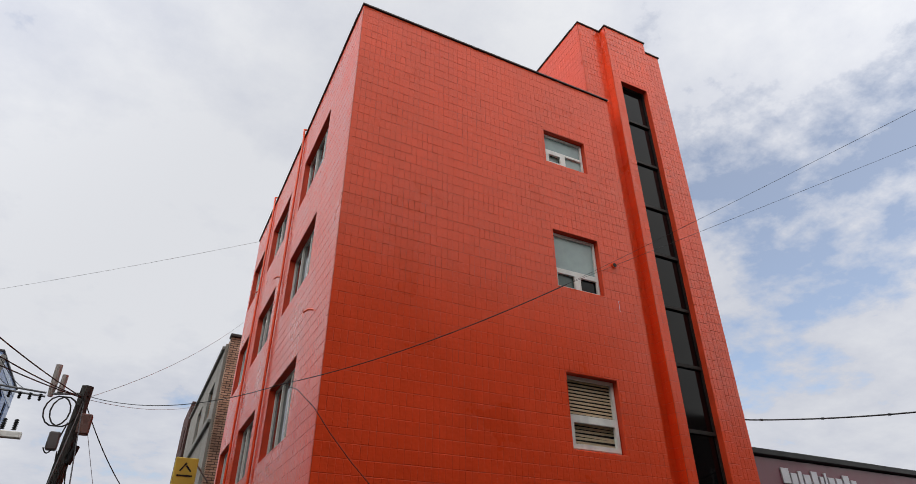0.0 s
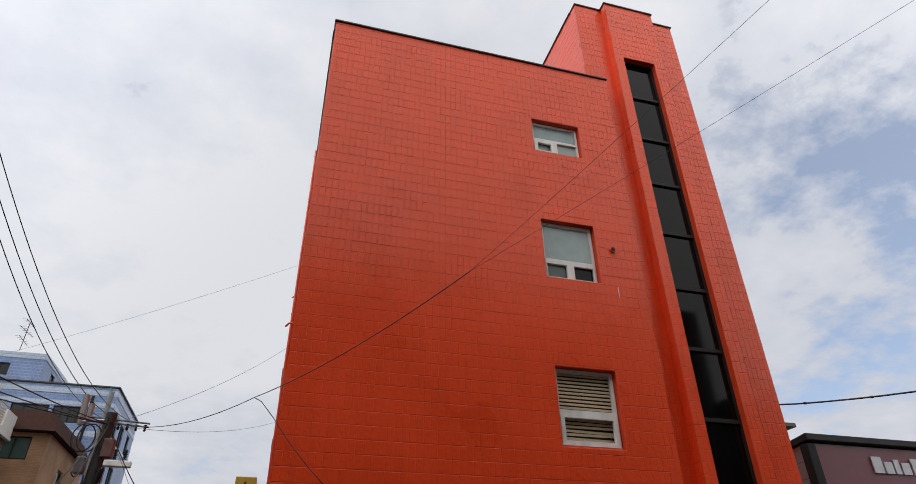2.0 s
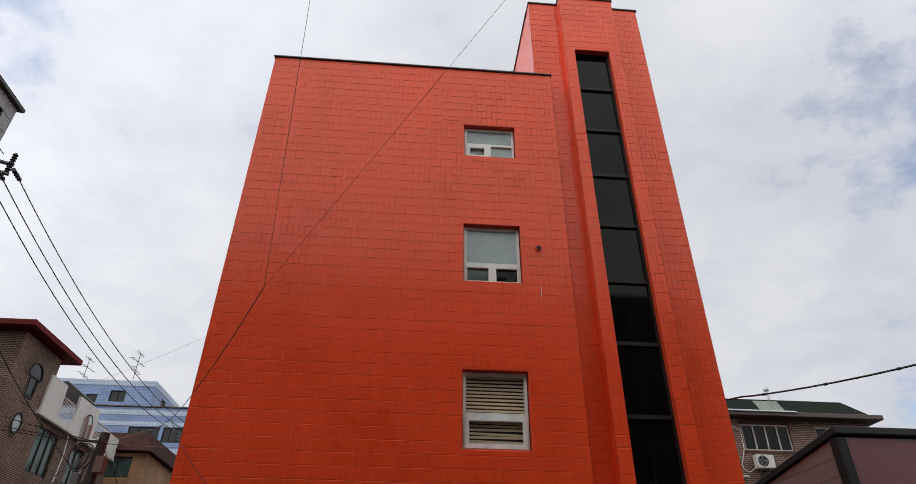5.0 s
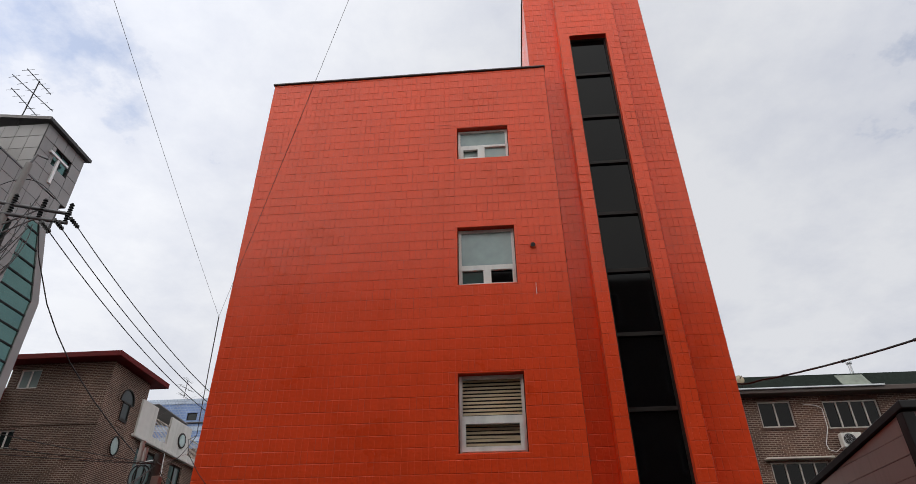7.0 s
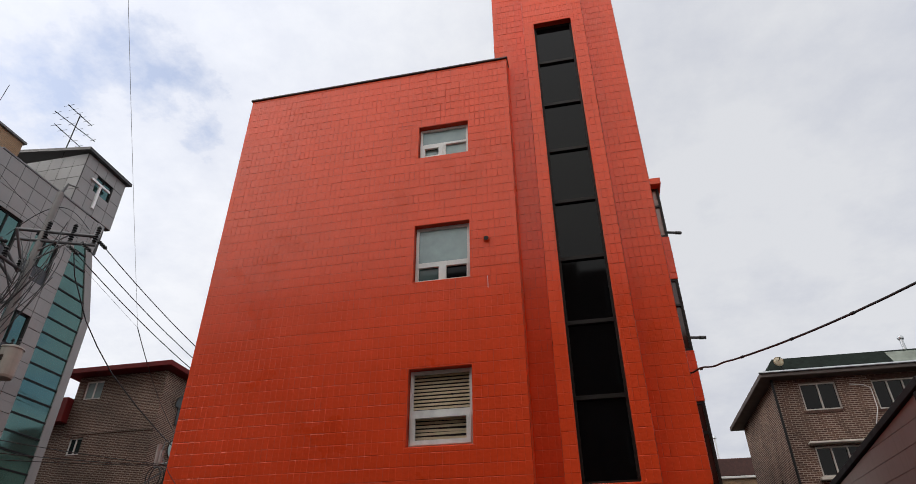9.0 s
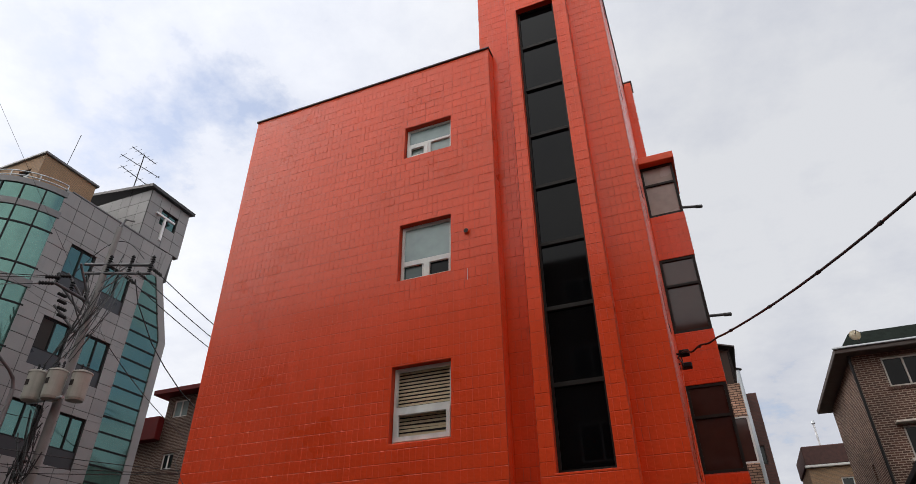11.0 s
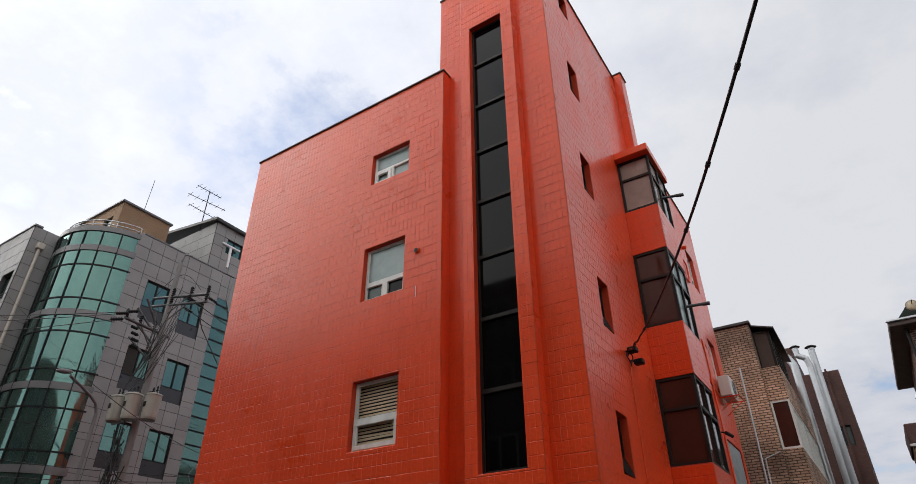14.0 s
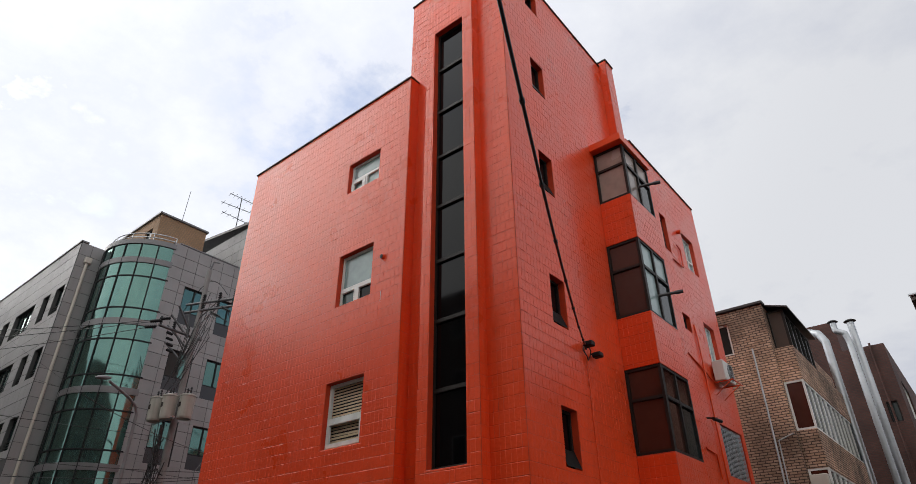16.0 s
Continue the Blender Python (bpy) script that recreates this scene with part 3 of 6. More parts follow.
# small side windows with dark hopper sashes
for i, (u0, u1, v0, v1) in enumerate(SMALL):
    w = sash(right, house, u0 + 0.01, u1 - 0.01, v0 + 0.01, v1 - 0.01, 0.12, [(u0 + 0.04, u1 - 0.04, v0 + 0.30, v1 - 0.04, BLACKGLASS)], DARKFRAME, 0.045, "window", "small black-framed stair window with a tilted lower sash")
    bm = bmesh.new()
    # lower sash hangs a little open
    p = [right.p(u0 + 0.03, v0 + 0.32, -0.10), right.p(u1 - 0.03, v0 + 0.32, -0.10), right.p(u1 - 0.03, v0 + 0.02, 0.02), right.p(u0 + 0.03, v0 + 0.02, 0.02)]
    f = bm.faces.new([bm.verts.new(x) for x in p])
    bmesh.ops.solidify(bm, geom=[f], thickness=0.03)
    part("hopper_sash", bm, DARKFRAME, w)

# side wall of the rear part
for k, m, nu in (("a", FROST, 2), ("b", FROST, 2), ("d", DIM, 1), ("e", BLACKGLASS, 1), ("c", DIM, 3)):
    u0, u1, v0, v1 = REARW[k]
    simple_window(rear, house, u0 + 0.01, u1 - 0.01, v0 + 0.01, v1 - 0.01, 0.10, m, PVC if k in "ab" else DARKFRAME, nu, 0.05, "window", "white-framed sliding window" if k in "ab" else "dark-framed window", cross=(v0 + 0.45 if k == "a" else None))
u0, u1, v0, v1 = REARW["c"]
for i in range(18):
    bm = bmesh.new()
    u = u0 + 0.05 + i * (u1 - u0 - 0.1) / 17
    tube(bm, rear.p(u, v0 + 0.02, -0.03), rear.p(u, v1 - 0.02, -0.03), 0.009, seg=6)
    part("security_bar", bm, STEEL, house)
for u0, u1, v0, v1 in LEFTW:
    simple_window(left, house, u0 + 0.01, u1 - 0.01, v0 + 0.01, v1 - 0.01, 0.12, DIM, PVC, 3, 0.055, "window", "white sliding window with a deep red reveal")

# glazed bay on the side
BX, BY0, BY1 = 11.46, 12.36, 13.86
bay_s, bay_e = Face("y", BY0, -1), Face("x", BX, 1)
for z0, z1 in ((3.2, 4.28), (6.02, 7.18), (9.02, 10.22)):
    bm = bmesh.new()
    box(bm, XT1 + 0.001, BX, BY0, BY1, z0, z1)
    b1 = part("bay_body", bm, JOINT, house)
    tiled(bay_s, b1, XT1 + 0.012, BX, z0, z1, [])
    tiled(bay_e, b1, BY0, BY1, z0, z1, [])
part("bay_cap", bevelled(XT1 + 0.001, BX + 0.07, BY0 - 0.20, BY1, 11.74, 11.94, 0.01), REDSMOOTH, house)
for i, (z0, z1) in enumerate(((4.28, 6.02), (7.18, 9.02), (10.22, 11.74))):
    gl = PALEGLASS if i == 2 else BROWNGLASS
    t = z0 + (z1 - z0) * 0.62
    bay = sash(bay_s, house, XT1 + 0.005, BX - 0.002, z0 + 0.002, z1 - 0.002, 0.01, [(XT1 + 0.05, BX - 0.06, z0 + 0.05, t - 0.02, gl), (XT1 + 0.05, BX - 0.06, t + 0.02, z1 - 0.05, gl)], DARKFRAME, 0.06, "bay_window",
               "enclosed balcony glazing in dark bronze frames", [], [(XT1 + 0.06, BX - 0.06, t - 0.03, t + 0.03)])
    m = (BY0 + BY1) / 2
    # pale colours on the upper east panes stand in for reflected sky
    gl2 = PALEGLASS if i == 2 else (FROST if i == 1 else BROWNGLASS)
    sash(bay_e, house, BY0 + 0.09, BY1 - 0.002, z0 + 0.002, z1 - 0.002, 0.01,
         [(BY0 + 0.12, m, z0 + 0.05, t - 0.02, gl2), (m, BY1 - 0.05, z0 + 0.05, t - 0.02, DIM), (BY0 + 0.12, m, t + 0.02, z1 - 0.05, gl2), (m, BY1 - 0.05, t + 0.02, z1 - 0.05, gl2)], DARKFRAME, 0.055, "bay_window",
         "enclosed balcony glazing in dark bronze frames", [(m - 0.035, m + 0.035, z0 + 0.05, z1 - 0.05)], [(BY0 + 0.14, m - 0.04, t - 0.035, t + 0.035), (m + 0.04, BY1 - 0.05, t - 0.035, t + 0.035)])
    bm = bmesh.new()
    box(bm, XT1 + 0.02, BX - 0.12, BY1 - 0.03, BY1 - 0.01, z0, z1)
    part("bay_lining", bm, DARKROOM, house)

# ---- neighbouring buildings ----


def building(name, label, x0, x1, y0, y1, z1, mat, south=(), east=(), west=(), thick=0.3, depth=0.08, base=0.0, deck=ROOFGREY, extra=()):
    """A plain block with real openings; holes are (u0, u1, v0, v1, panes, glass, frame)."""
    th = thing(name, label, "building")
    fs, fe, fw = Face("y", y0, -1), Face("x", x1, 1), Face("x", x0, -1)
    part("wall", pierced(fs, x0, x1, base, z1, [h[:4] for h in (*south, *extra)], thick), mat, th)
    part("wall", pierced(fe, y0 + thick, y1, base, z1, [h[:4] for h in east], thick), mat, th)
    part("wall", pierced(fw, y0 + thick, y1, base, z1, [h[:4] for h in west], thick), mat, th)
    bm = bmesh.new()
    box(bm, x0 + thick, x1 - thick, y1 - thick, y1, base, z1)
    part("wall", bm, mat, th)
    bm = bmesh.new()
    box(bm, x0 + thick, x1 - thick, y0 + thick, y1 - thick, z1 - 0.5, z1 - 0.3)
    part("roof", bm, deck, th)
    bm = bmesh.new()
    box(bm, x0 + 0.9, x1 - 0.9, y0 + 0.9, y1 - 0.9, base, z1 - 0.6)
    part("core", bm, DARKROOM, th)
    for f, hs in ((fs, south), (fe, east), (fw, west)):
        for u0, u1, v0, v1, nu, g, fm in hs:
            simple_window(f, th, u0 + 0.01, u1 - 0.01, v0 + 0.01, v1 - 0.01, depth, g, fm, nu, 0.06, "window")
    return th


def eave(parent, x0, x1, y0, y1, z0, z1, mat, name="eave"):
    return part(name, bevelled(x0, x1, y0, y1, z0, z1, 0.02), mat, parent)


# grey granite building with the curved glass corner
GX = -11.2
gside = Face("x", GX, 1)
gwin = []
for y0, y1 in ((12.77, 13.95), (14.65, 15.80)):
    for zt in (15.12, 11.97, 8.84, 5.72):
        gwin.append((y0, y1, zt - 1.88, zt))
granite = thing("granite_building", "grey granite office building with green glass and a rounded curtain-wall corner", "building")
gwall = part("wall", pierced(gside, 11.8, 16.45, 0, 17.15, gwin, 0.3), GROUT, granite)
for y0, y1, z0, z1 in gwin:
    bm = bmesh.new()
    gside.box(bm, y0, y1, z0, z0 + 0.62, -0.14, -0.05)
    part("spandrel", bm, SPANDREL, granite)
    simple_window(gside, granite, y0 + 0.01, y1 - 0.01, z0 + 0.62, z1 - 0.01, 0.06, GREENGLASS, BLACK, 2, 0.055, "window", "green mirrored window in a black frame")


# flat dark sheet before the pane, painted as an opened sash's shade
bm = bmesh.new()
gside.box(bm, 12.84, 13.32, 10.76, 11.90, -0.094, -0.088)
part("open_sash", bm, DARKROOM, granite, "dark sheet standing in for the shaded gap of an opened sash")


def panels(face, wall, u0, u1, v0, v1, du, dv, holes, joined=False):
    n_u, n_v = max(1, round((u1 - u0) / du)), max(1, round((v1 - v0) / dv))
    au, av = (u1 - u0) / n_u, (v1 - v0) / n_v
    flip = (face.axis == "y") == (face.sign > 0)
    allv, allf = [], []
    for i in range(n_u):
        for k in range(n_v):
            cells = [(u0 + i * au + 0.009, u0 + (i + 1) * au - 0.009, v0 + k * av + 0.009, v0 + (k + 1) * av - 0.009)]
            for h in holes:
                nxt = []
                for q in cells:
                    if q[1] <= h[0] or q[0] >= h[1] or q[3] <= h[2] or q[2] >= h[3]:
                        nxt.append(q)
                        continue
                    if q[2] < h[2]:
                        nxt.append((q[0], q[1], q[2], h[2]))
                    if q[3] > h[3]:
                        nxt.append((q[0], q[1], h[3], q[3]))
                    lo, hi = max(q[2], h[2]), min(q[3], h[3])
                    if q[0] < h[0]:
                        nxt.append((q[0], h[0], lo, hi))
                    if q[1] > h[1]:
                        nxt.append((h[1], q[1], lo, hi))
                cells = nxt
            for q in cells:
                if q[1] - q[0] < 0.04 or q[3] - q[2] < 0.04:
                    continue
                vs = tile_verts(face, *q, out=0.025, ch=0.006)
                fs = [f[::-1] if flip else f for f in QUADS]
                if joined:
                    base = len(allv)
                    allv += vs
                    allf += [tuple(base + x for x in f) for f in fs]
                else:
                    me = bpy.data.meshes.new("panel")
                    me.from_pydata(vs, [], fs)
                    me.materials.append(GRANITE)
                    new("panel", me).parent = wall
    if joined:
        me = bpy.data.meshes.new("panels")
        me.from_pydata(allv, [], allf)
        me.materials.append(GRANITE)
        ob = new("panels", me)
        ob.parent = wall
        ob["kind"] = "stuff"


panels(gside, gwall, 11.8, 16.45, 4.75, 17.15, 0.62, 0.62, gwin)
part("coping", bevelled(GX - 0.3, GX + 0.05, 12.05, 16.6, 17.15, 17.22, 0.01), GREYMETAL, granite)

# slanting glass strip with its stone edge
def strip():
    bm = bmesh.new()
    prof = [(17.0, 15.75), (18.05, 13.0), (18.05, 0.0)]
    for (ya, za), (yb, zb) in zip(prof, prof[1:]):
        p = [gside.p(16.45, za, 0), gside.p(16.45, zb, 0), gside.p(yb, zb, 0), gside.p(ya, za, 0)]
        bm.faces.new([bm.verts.new(q) for q in p])
    bmesh.ops.remove_doubles(bm, verts=bm.verts, dist=0.001)
    bmesh.ops.solidify(bm, geom=bm.faces[:], thickness=0.1)
    gl = part("glass_strip", bm, GREENGLASS, granite, "sloping strip of green mirrored glass")
    z = 15.4
    while z > 4.5:
        yr = 18.05 if z < 13.0 else 17.0 + (15.75 - z) / 2.75 * 1.05
        bm = bmesh.new()
        gside.box(bm, 16.45, yr, z - 0.03, z + 0.03, -0.02, 0.035)
        part("transom", bm, BLACK, gl)
        z -= 0.62
    bm = bmesh.new()
    for (ya, za), (yb, zb) in zip([(17.15, 17.15), (17.0, 15.75)] + prof[1:], prof + [prof[-1]]):
        if (ya, za) == (yb, zb):
            continue
        v = []
        for n in (0.05, -3.0):
            v += [bm.verts.new(gside.p(ya, za, n)), bm.verts.new(gside.p(yb, zb, n)), bm.verts.new(gside.p(yb + 0.38, zb, n)), bm.verts.new(gside.p(ya + 0.38, za, n))]
        for f in ((0, 1, 2, 3), (7, 6, 5, 4), (0, 4, 5, 1), (1, 5, 6, 2), (2, 6, 7, 3), (3, 7, 4, 0)):
            bm.faces.new([v[i] for i in f])
    part("edge_stone", bm, GRANITE, granite)
    bm = bmesh.new()
    gside.box(bm, 16.45, 17.6, 15.75, 17.15, -0.3, 0.0)
    w = part("wall", bm, GROUT, granite)
    panels(gside, w, 16.45, 17.4, 15.75, 17.15, 0.62, 0.62, [])


strip()
# top-floor house with the sloping roof
ps = Face("y", 15.5, -1)
pw = (16.3, 17.3, 18.3, 19.15)
w = part("wall", pierced(gside, 15.5, 17.9, 17.2, 19.75, [pw], 0.25), GROUT, granite)
panels(gside, w, 15.5, 17.9, 17.2, 19.75, 0.62, 0.62, [pw])
simple_window(gside, granite, *pw, 0.06, GREENGLASS, BLACK, 2, 0.05, "window")
bm = bmesh.new()
box(bm, -17.5, GX - 0.25, 15.5, 15.75, 17.2, 19.75)
w = part("wall", bm, GROUT, granite)
panels(ps, w, -17.5, GX, 17.2, 19.75, 0.62, 0.62, [])
bm = bmesh.new()
v = [bm.verts.new(p) for p in ((GX + 0.22, 15.25, 19.75), (GX + 0.22, 18.05, 19.75), (-17.8, 18.05, 20.7), (-17.8, 15.25, 20.7), (GX + 0.22, 15.25, 19.9), (GX + 0.22, 18.05, 19.9), (-17.8, 18.05, 20.85), (-17.8, 15.25, 20.85))]
for f in ((0, 1, 2, 3), (7, 6, 5, 4), (0, 4, 5, 1), (1, 5, 6, 2), (2, 6, 7, 3), (3, 7, 4, 0)):
    bm.faces.new([v[i] for i in f])
part("roof", bm, COPING, granite, "dark metal roof with a thin edge")
bm = bmesh.new()
gside.box(bm, 16.5, 16.62, 17.5, 18.75, 0.02, 0.10)
gside.box(bm, 16.0, 17.1, 18.68, 18.78, 0.03, 0.12)
part("bracket", bm, SIGNWHITE, granite, "white T-shaped steel bracket")
# brick stair head
brick_head = building("brick_stair_head", "ochre brick rooftop stair head with a pale coping", -18.0, -13.5, 11.7, 14.3, 19.7, BRICK_PENT, south=((-14.9, -14.1, 18.0, 19.1, 1, DIM, DARKFRAME),), base=17.0)
part("coping", bevelled(-18.1, -13.4, 11.6, 14.4, 19.7, 19.82, 0.02), GREYMETAL, brick_head)
# rounded curtain wall
def rounded():
    c = Vector((-13.6, 12.25, 0))
    r = 2.45
    a0, a1 = math.atan2(9.95 - c.y, -14.6 - c.x), math.atan2(11.9 - c.y, -11.2 - c.x)
    seg = 10

    def arc(bm, rr, z0, z1, t=0.1):
        q = []
        for i in range(seg * 2 + 1):
            a = a0 + (a1 - a0) * i / (seg * 2)
            q.append([bm.verts.new((c.x + k * math.cos(a), c.y + k * math.sin(a), z)) for k, z in ((rr, z0), (rr, z1), (rr - t, z1), (rr - t, z0))])
        for s, e in zip(q, q[1:]):
            for i in range(4):
                bm.faces.new((s[i], e[i], e[(i + 1) % 4], s[(i + 1) % 4]))
        bm.faces.new(q[0])
        bm.faces.new(q[-1][::-1])

    bm = bmesh.new()
    arc(bm, r + 0.06, 16.75, 17.0, 0.3)
    part("curved_coping", bm, GREYMETAL, granite)
    for z in (15.75, 12.65, 9.55, 6.45):
        bm = bmesh.new()
        arc(bm, r + 0.05, z, z + 0.28, 0.15)
        part("curved_band", bm, GREYMETAL, granite)
    levels = [16.75, 16.03, 15.75, 15.05, 13.45, 12.65, 11.95, 10.35, 9.55, 8.85, 7.25, 6.45, 5.75, 4.0]
    for z in (15.05, 13.45, 11.95, 10.35, 8.85, 7.25, 5.75):
        bm = bmesh.new()
        arc(bm, r + 0.03, z - 0.03, z + 0.03, 0.08)
        part("curved_transom", bm, BLACK, granite)
    n = 6
    for i in range(n):
        b0, b1 = a0 + (a1 - a0) * i / n, a0 + (a1 - a0) * (i + 1) / n
        bm = bmesh.new()
        p = (c.x + (r + 0.03) * math.cos(b0), c.y + (r + 0.03) * math.sin(b0))
        tube(bm, (*p, 3.0), (*p, 16.75), 0.03, seg=6)
        part("mullion", bm, BLACK, granite)
        for z0, z1 in zip(levels[1:], levels):
            bm = bmesh.new()
            m = 3
            vs = []
            for k in range(m + 1):
                a = b0 + (b1 - b0) * k / m
                vs.append((bm.verts.new((c.x + r * math.cos(a), c.y + r * math.sin(a), z0)), bm.verts.new((c.x + r * math.cos(a), c.y + r * math.sin(a), z1))))
            for s, e in zip(vs, vs[1:]):
                bm.faces.new((s[0], e[0], e[1], s[1])).smooth = True
            part("pane", bm, GREENGLASS, granite)
    bm = bmesh.new()
    arc(bm, r - 0.12, 0.0, 16.74, 0.2)
    part("curved_backing", bm, DARKROOM, granite)
    # rail round the rounded roof
    bm = bmesh.new()
    for z in (17.45, 17.25):
        pts = [(c.x + (r - 0.2) * math.cos(a0 + (a1 - a0) * i / 16), c.y + (r - 0.2) * math.sin(a0 + (a1 - a0) * i / 16), z) for i in range(17)]
        for p, q in zip(pts, pts[1:]):
            tube(bm, p, q, 0.025, seg=6)
    for i in range(0, 17, 4):
        p = (c.x + (r - 0.2) * math.cos(a0 + (a1 - a0) * i / 16), c.y + (r - 0.2) * math.sin(a0 + (a1 - a0) * i / 16))
        tube(bm, (*p, 16.9), (*p, 17.45), 0.02, seg=6)
    part("roof_rail", bm, STEEL, granite)
    bm = bmesh.new()
    box(bm, -17.5, GX - 0.35, 12.3, 15.45, 16.9, 17.05)
    part("roof", bm, ROOFGREY, granite)


rounded()
# west wing
wing_s = Face("y", 8.9, -1)
WING = ((-15.9, 1.03, 1), (-17.42, 0.85, 1), (-21.0, 2.62, 3), (-22.75, 1.0, 1), (-24.3, 0.85, 1), (-27.9, 2.62, 3), (-29.65, 1.0, 1), (-31.2, 0.85, 1))
wwin = [(x, x + w, zt - 1.4, zt) for x, w, n in WING for zt in (14.95, 11.87, 8.76, 5.66)]
wpanes = [n for x, w, n in WING for zt in range(4)]
w = part("wall", pierced(wing_s, -36, -14.65, 0, 17.15, wwin, 0.3), GROUT, granite)
panels(wing_s, w, -24.0, -14.65, 7.0, 17.15, 0.62, 0.62, wwin)
panels(wing_s, w, -36, -24.0, 4.5, 17.15, 0.62, 0.62, wwin, joined=True)
for q, n in zip(wwin, wpanes):
    w2 = simple_window(wing_s, granite, q[0] + 0.01, q[1] - 0.01, q[2] + 0.01, q[3] - 0.01, 0.14, GREENGLASS, BLACK, n + 1, 0.06, "window")
    for z in (0.14, 0.26, 0.38):
        bm = bmesh.new()
        wing_s.box(bm, q[0] + 0.03, q[1] - 0.03, q[2] + z, q[2] + z + 0.035, -0.09, -0.06)
        part("guard_rail", bm, BLACK, w2)
bm = bmesh.new()
box(bm, -14.95, -14.65, 9.2, 10.0, 0, 17.15)
w = part("wall", bm, GROUT, granite)
panels(Face("x", -14.65, 1), w, 8.9, 9.95, 4.5, 17.15, 0.55, 0.62, [])
part("coping", bevelled(-36, -14.58, 8.83, 9.2, 17.15, 17.24, 0.01), GREYMETAL, granite)
bm = bmesh.new()
box(bm, -36, -15.0, 9.25, 18.0, 16.7, 16.9)
part("roof", bm, ROOFGREY, granite)
bm = bmesh.new()
tube(bm, (-14.55, 9.35, 3), (-14.55, 9.35, 16.1), 0.07, seg=8)
part("downpipe", bm, BEIGE, granite, "cream rainwater downpipe")
part("hopper", bevelled(-14.62, -14.4, 9.2, 9.5, 16.1, 16.4, 0.02), BEIGE, granite)


def aerial(x, y, z, h, label):
    th = thing("tv_aerial", label, "aerial", "rooftop aerials")
    bm = bmesh.new()
    tube(bm, (x, y, z), (x, y, z + h), 0.025, seg=6)
    part("mast", bm, BLACK, th)
    for k, (zz, ln, ang) in enumerate(((h - 0.05, 1.5, 1.55), (h - 0.75, 2.2, 1.45), (h - 1.45, 2.0, 1.6))):
        d = Vector((math.cos(ang), math.sin(ang), 0.02))
        bm = bmesh.new()
        a, b = Vector((x, y, z + zz)) - d * ln / 2, Vector((x, y, z + zz)) + d * ln / 2
        tube(bm, a, b, 0.018, seg=6)
        part("boom", bm, BLACK, th)
        s = Vector((-d.y, d.x, 0)) * 0.28
        for i in range(6):
            p = a.lerp(b, 0.05 + i * 0.18)
            bm = bmesh.new()
            tube(bm, p - s * (1 - i * 0.08), p + s * (1 - i * 0.08), 0.009, seg=5)
            part("element", bm, BLACK, th)
    return th


aerial(-12.5, 15.4, 19.65, 2.6, "dark rooftop television aerial with three booms")
wire("whip_aerial", [(-14.7, 13.3, 19.7), (-14.5, 13.3, 22.5)], 0.015, BLACK, "thin black whip aerial on a rooftop", "aerial")

# dark brown brick house
brown = building("brown_brick_house", "dark brown brick house with a maroon eave and arched windows", -15.9, -11.0, 23.8, 27.0, 12.78, BRICK_BROWN,
                 south=((-15.48, -14.44, 11.62, 12.55, 2, FROST, PVC), (-15.45, -14.7, 8.95, 9.76, 2, DIM, PVC)), deck=MAROON)
eave(brown, -16.5, -10.45, 23.2, 27.75, 12.80, 13.06, MAROON)
part("wall_band", bevelled(-15.92, -10.96, 23.77, 23.79, 9.9, 10.0, 0.004), BRICK_BROWN, brown)
bm = bmesh.new()
box(bm, -21.0, -15.92, 23.9, 27.0, 0, 10.5)
part("annex_wall", bm, BRICK_BROWN, brown)
part("annex_parapet", bevelled(-21.0, -15.93, 23.45, 27.0, 10.503, 11.7, 0.02), MAROON, brown)
be = Face("x", -11.0, 1)


def ringed(name, outline, glass_mat, bar=None):
    """A curved window: a ring of soldier bricks round a recessed looking pane."""
    cu = sum(p[0] for p in outline) / len(outline)
    cv = sum(p[1] for p in outline) / len(outline)

    def scaled(k):
        return [(cu + (u - cu) * k, cv + (v - cv) * k) for u, v in outline]

    def ring(k0, k1, n0, n1, mat, nm, parent):
        bm = bmesh.new()
        q = [[bm.verts.new(be.p(u, v, n)) for u, v in scaled(k)] for k, n in ((k0, n0), (k0, n1), (k1, n1), (k1, n0))]
        m = len(outline)
        for a in range(4):
            for b in range(m):
                bm.faces.new((q[a][b], q[a][(b + 1) % m], q[(a + 1) % 4][(b + 1) % m], q[(a + 1) % 4][b]))
        return part(nm, bm, mat, parent)

    win = ring(1.0, 0.88, 0.001, 0.07, DARKFRAME, name, brown)
    ring(1.22, 1.0, 0.001, 0.03, BRICK_BROWN, "brick_ring", win)
    bm = bmesh.new()
    q = [[bm.verts.new(be.p(u, v, n)) for u, v in scaled(0.885)] for n in (0.008, 0.02)]
    bm.faces.new(q[0])
    bm.faces.new(q[1])
    for b in range(len(outline)):
        k = (b + 1) % len(outline)
        bm.faces.new((q[0][b], q[0][k], q[1][k], q[1][b]))
    part("pane", bm, glass_mat, win)
    if bar:
        bm = bmesh.new()
        be.box(bm, *bar, 0.021, 0.05)
        part("transom", bm, DARKFRAME, win)


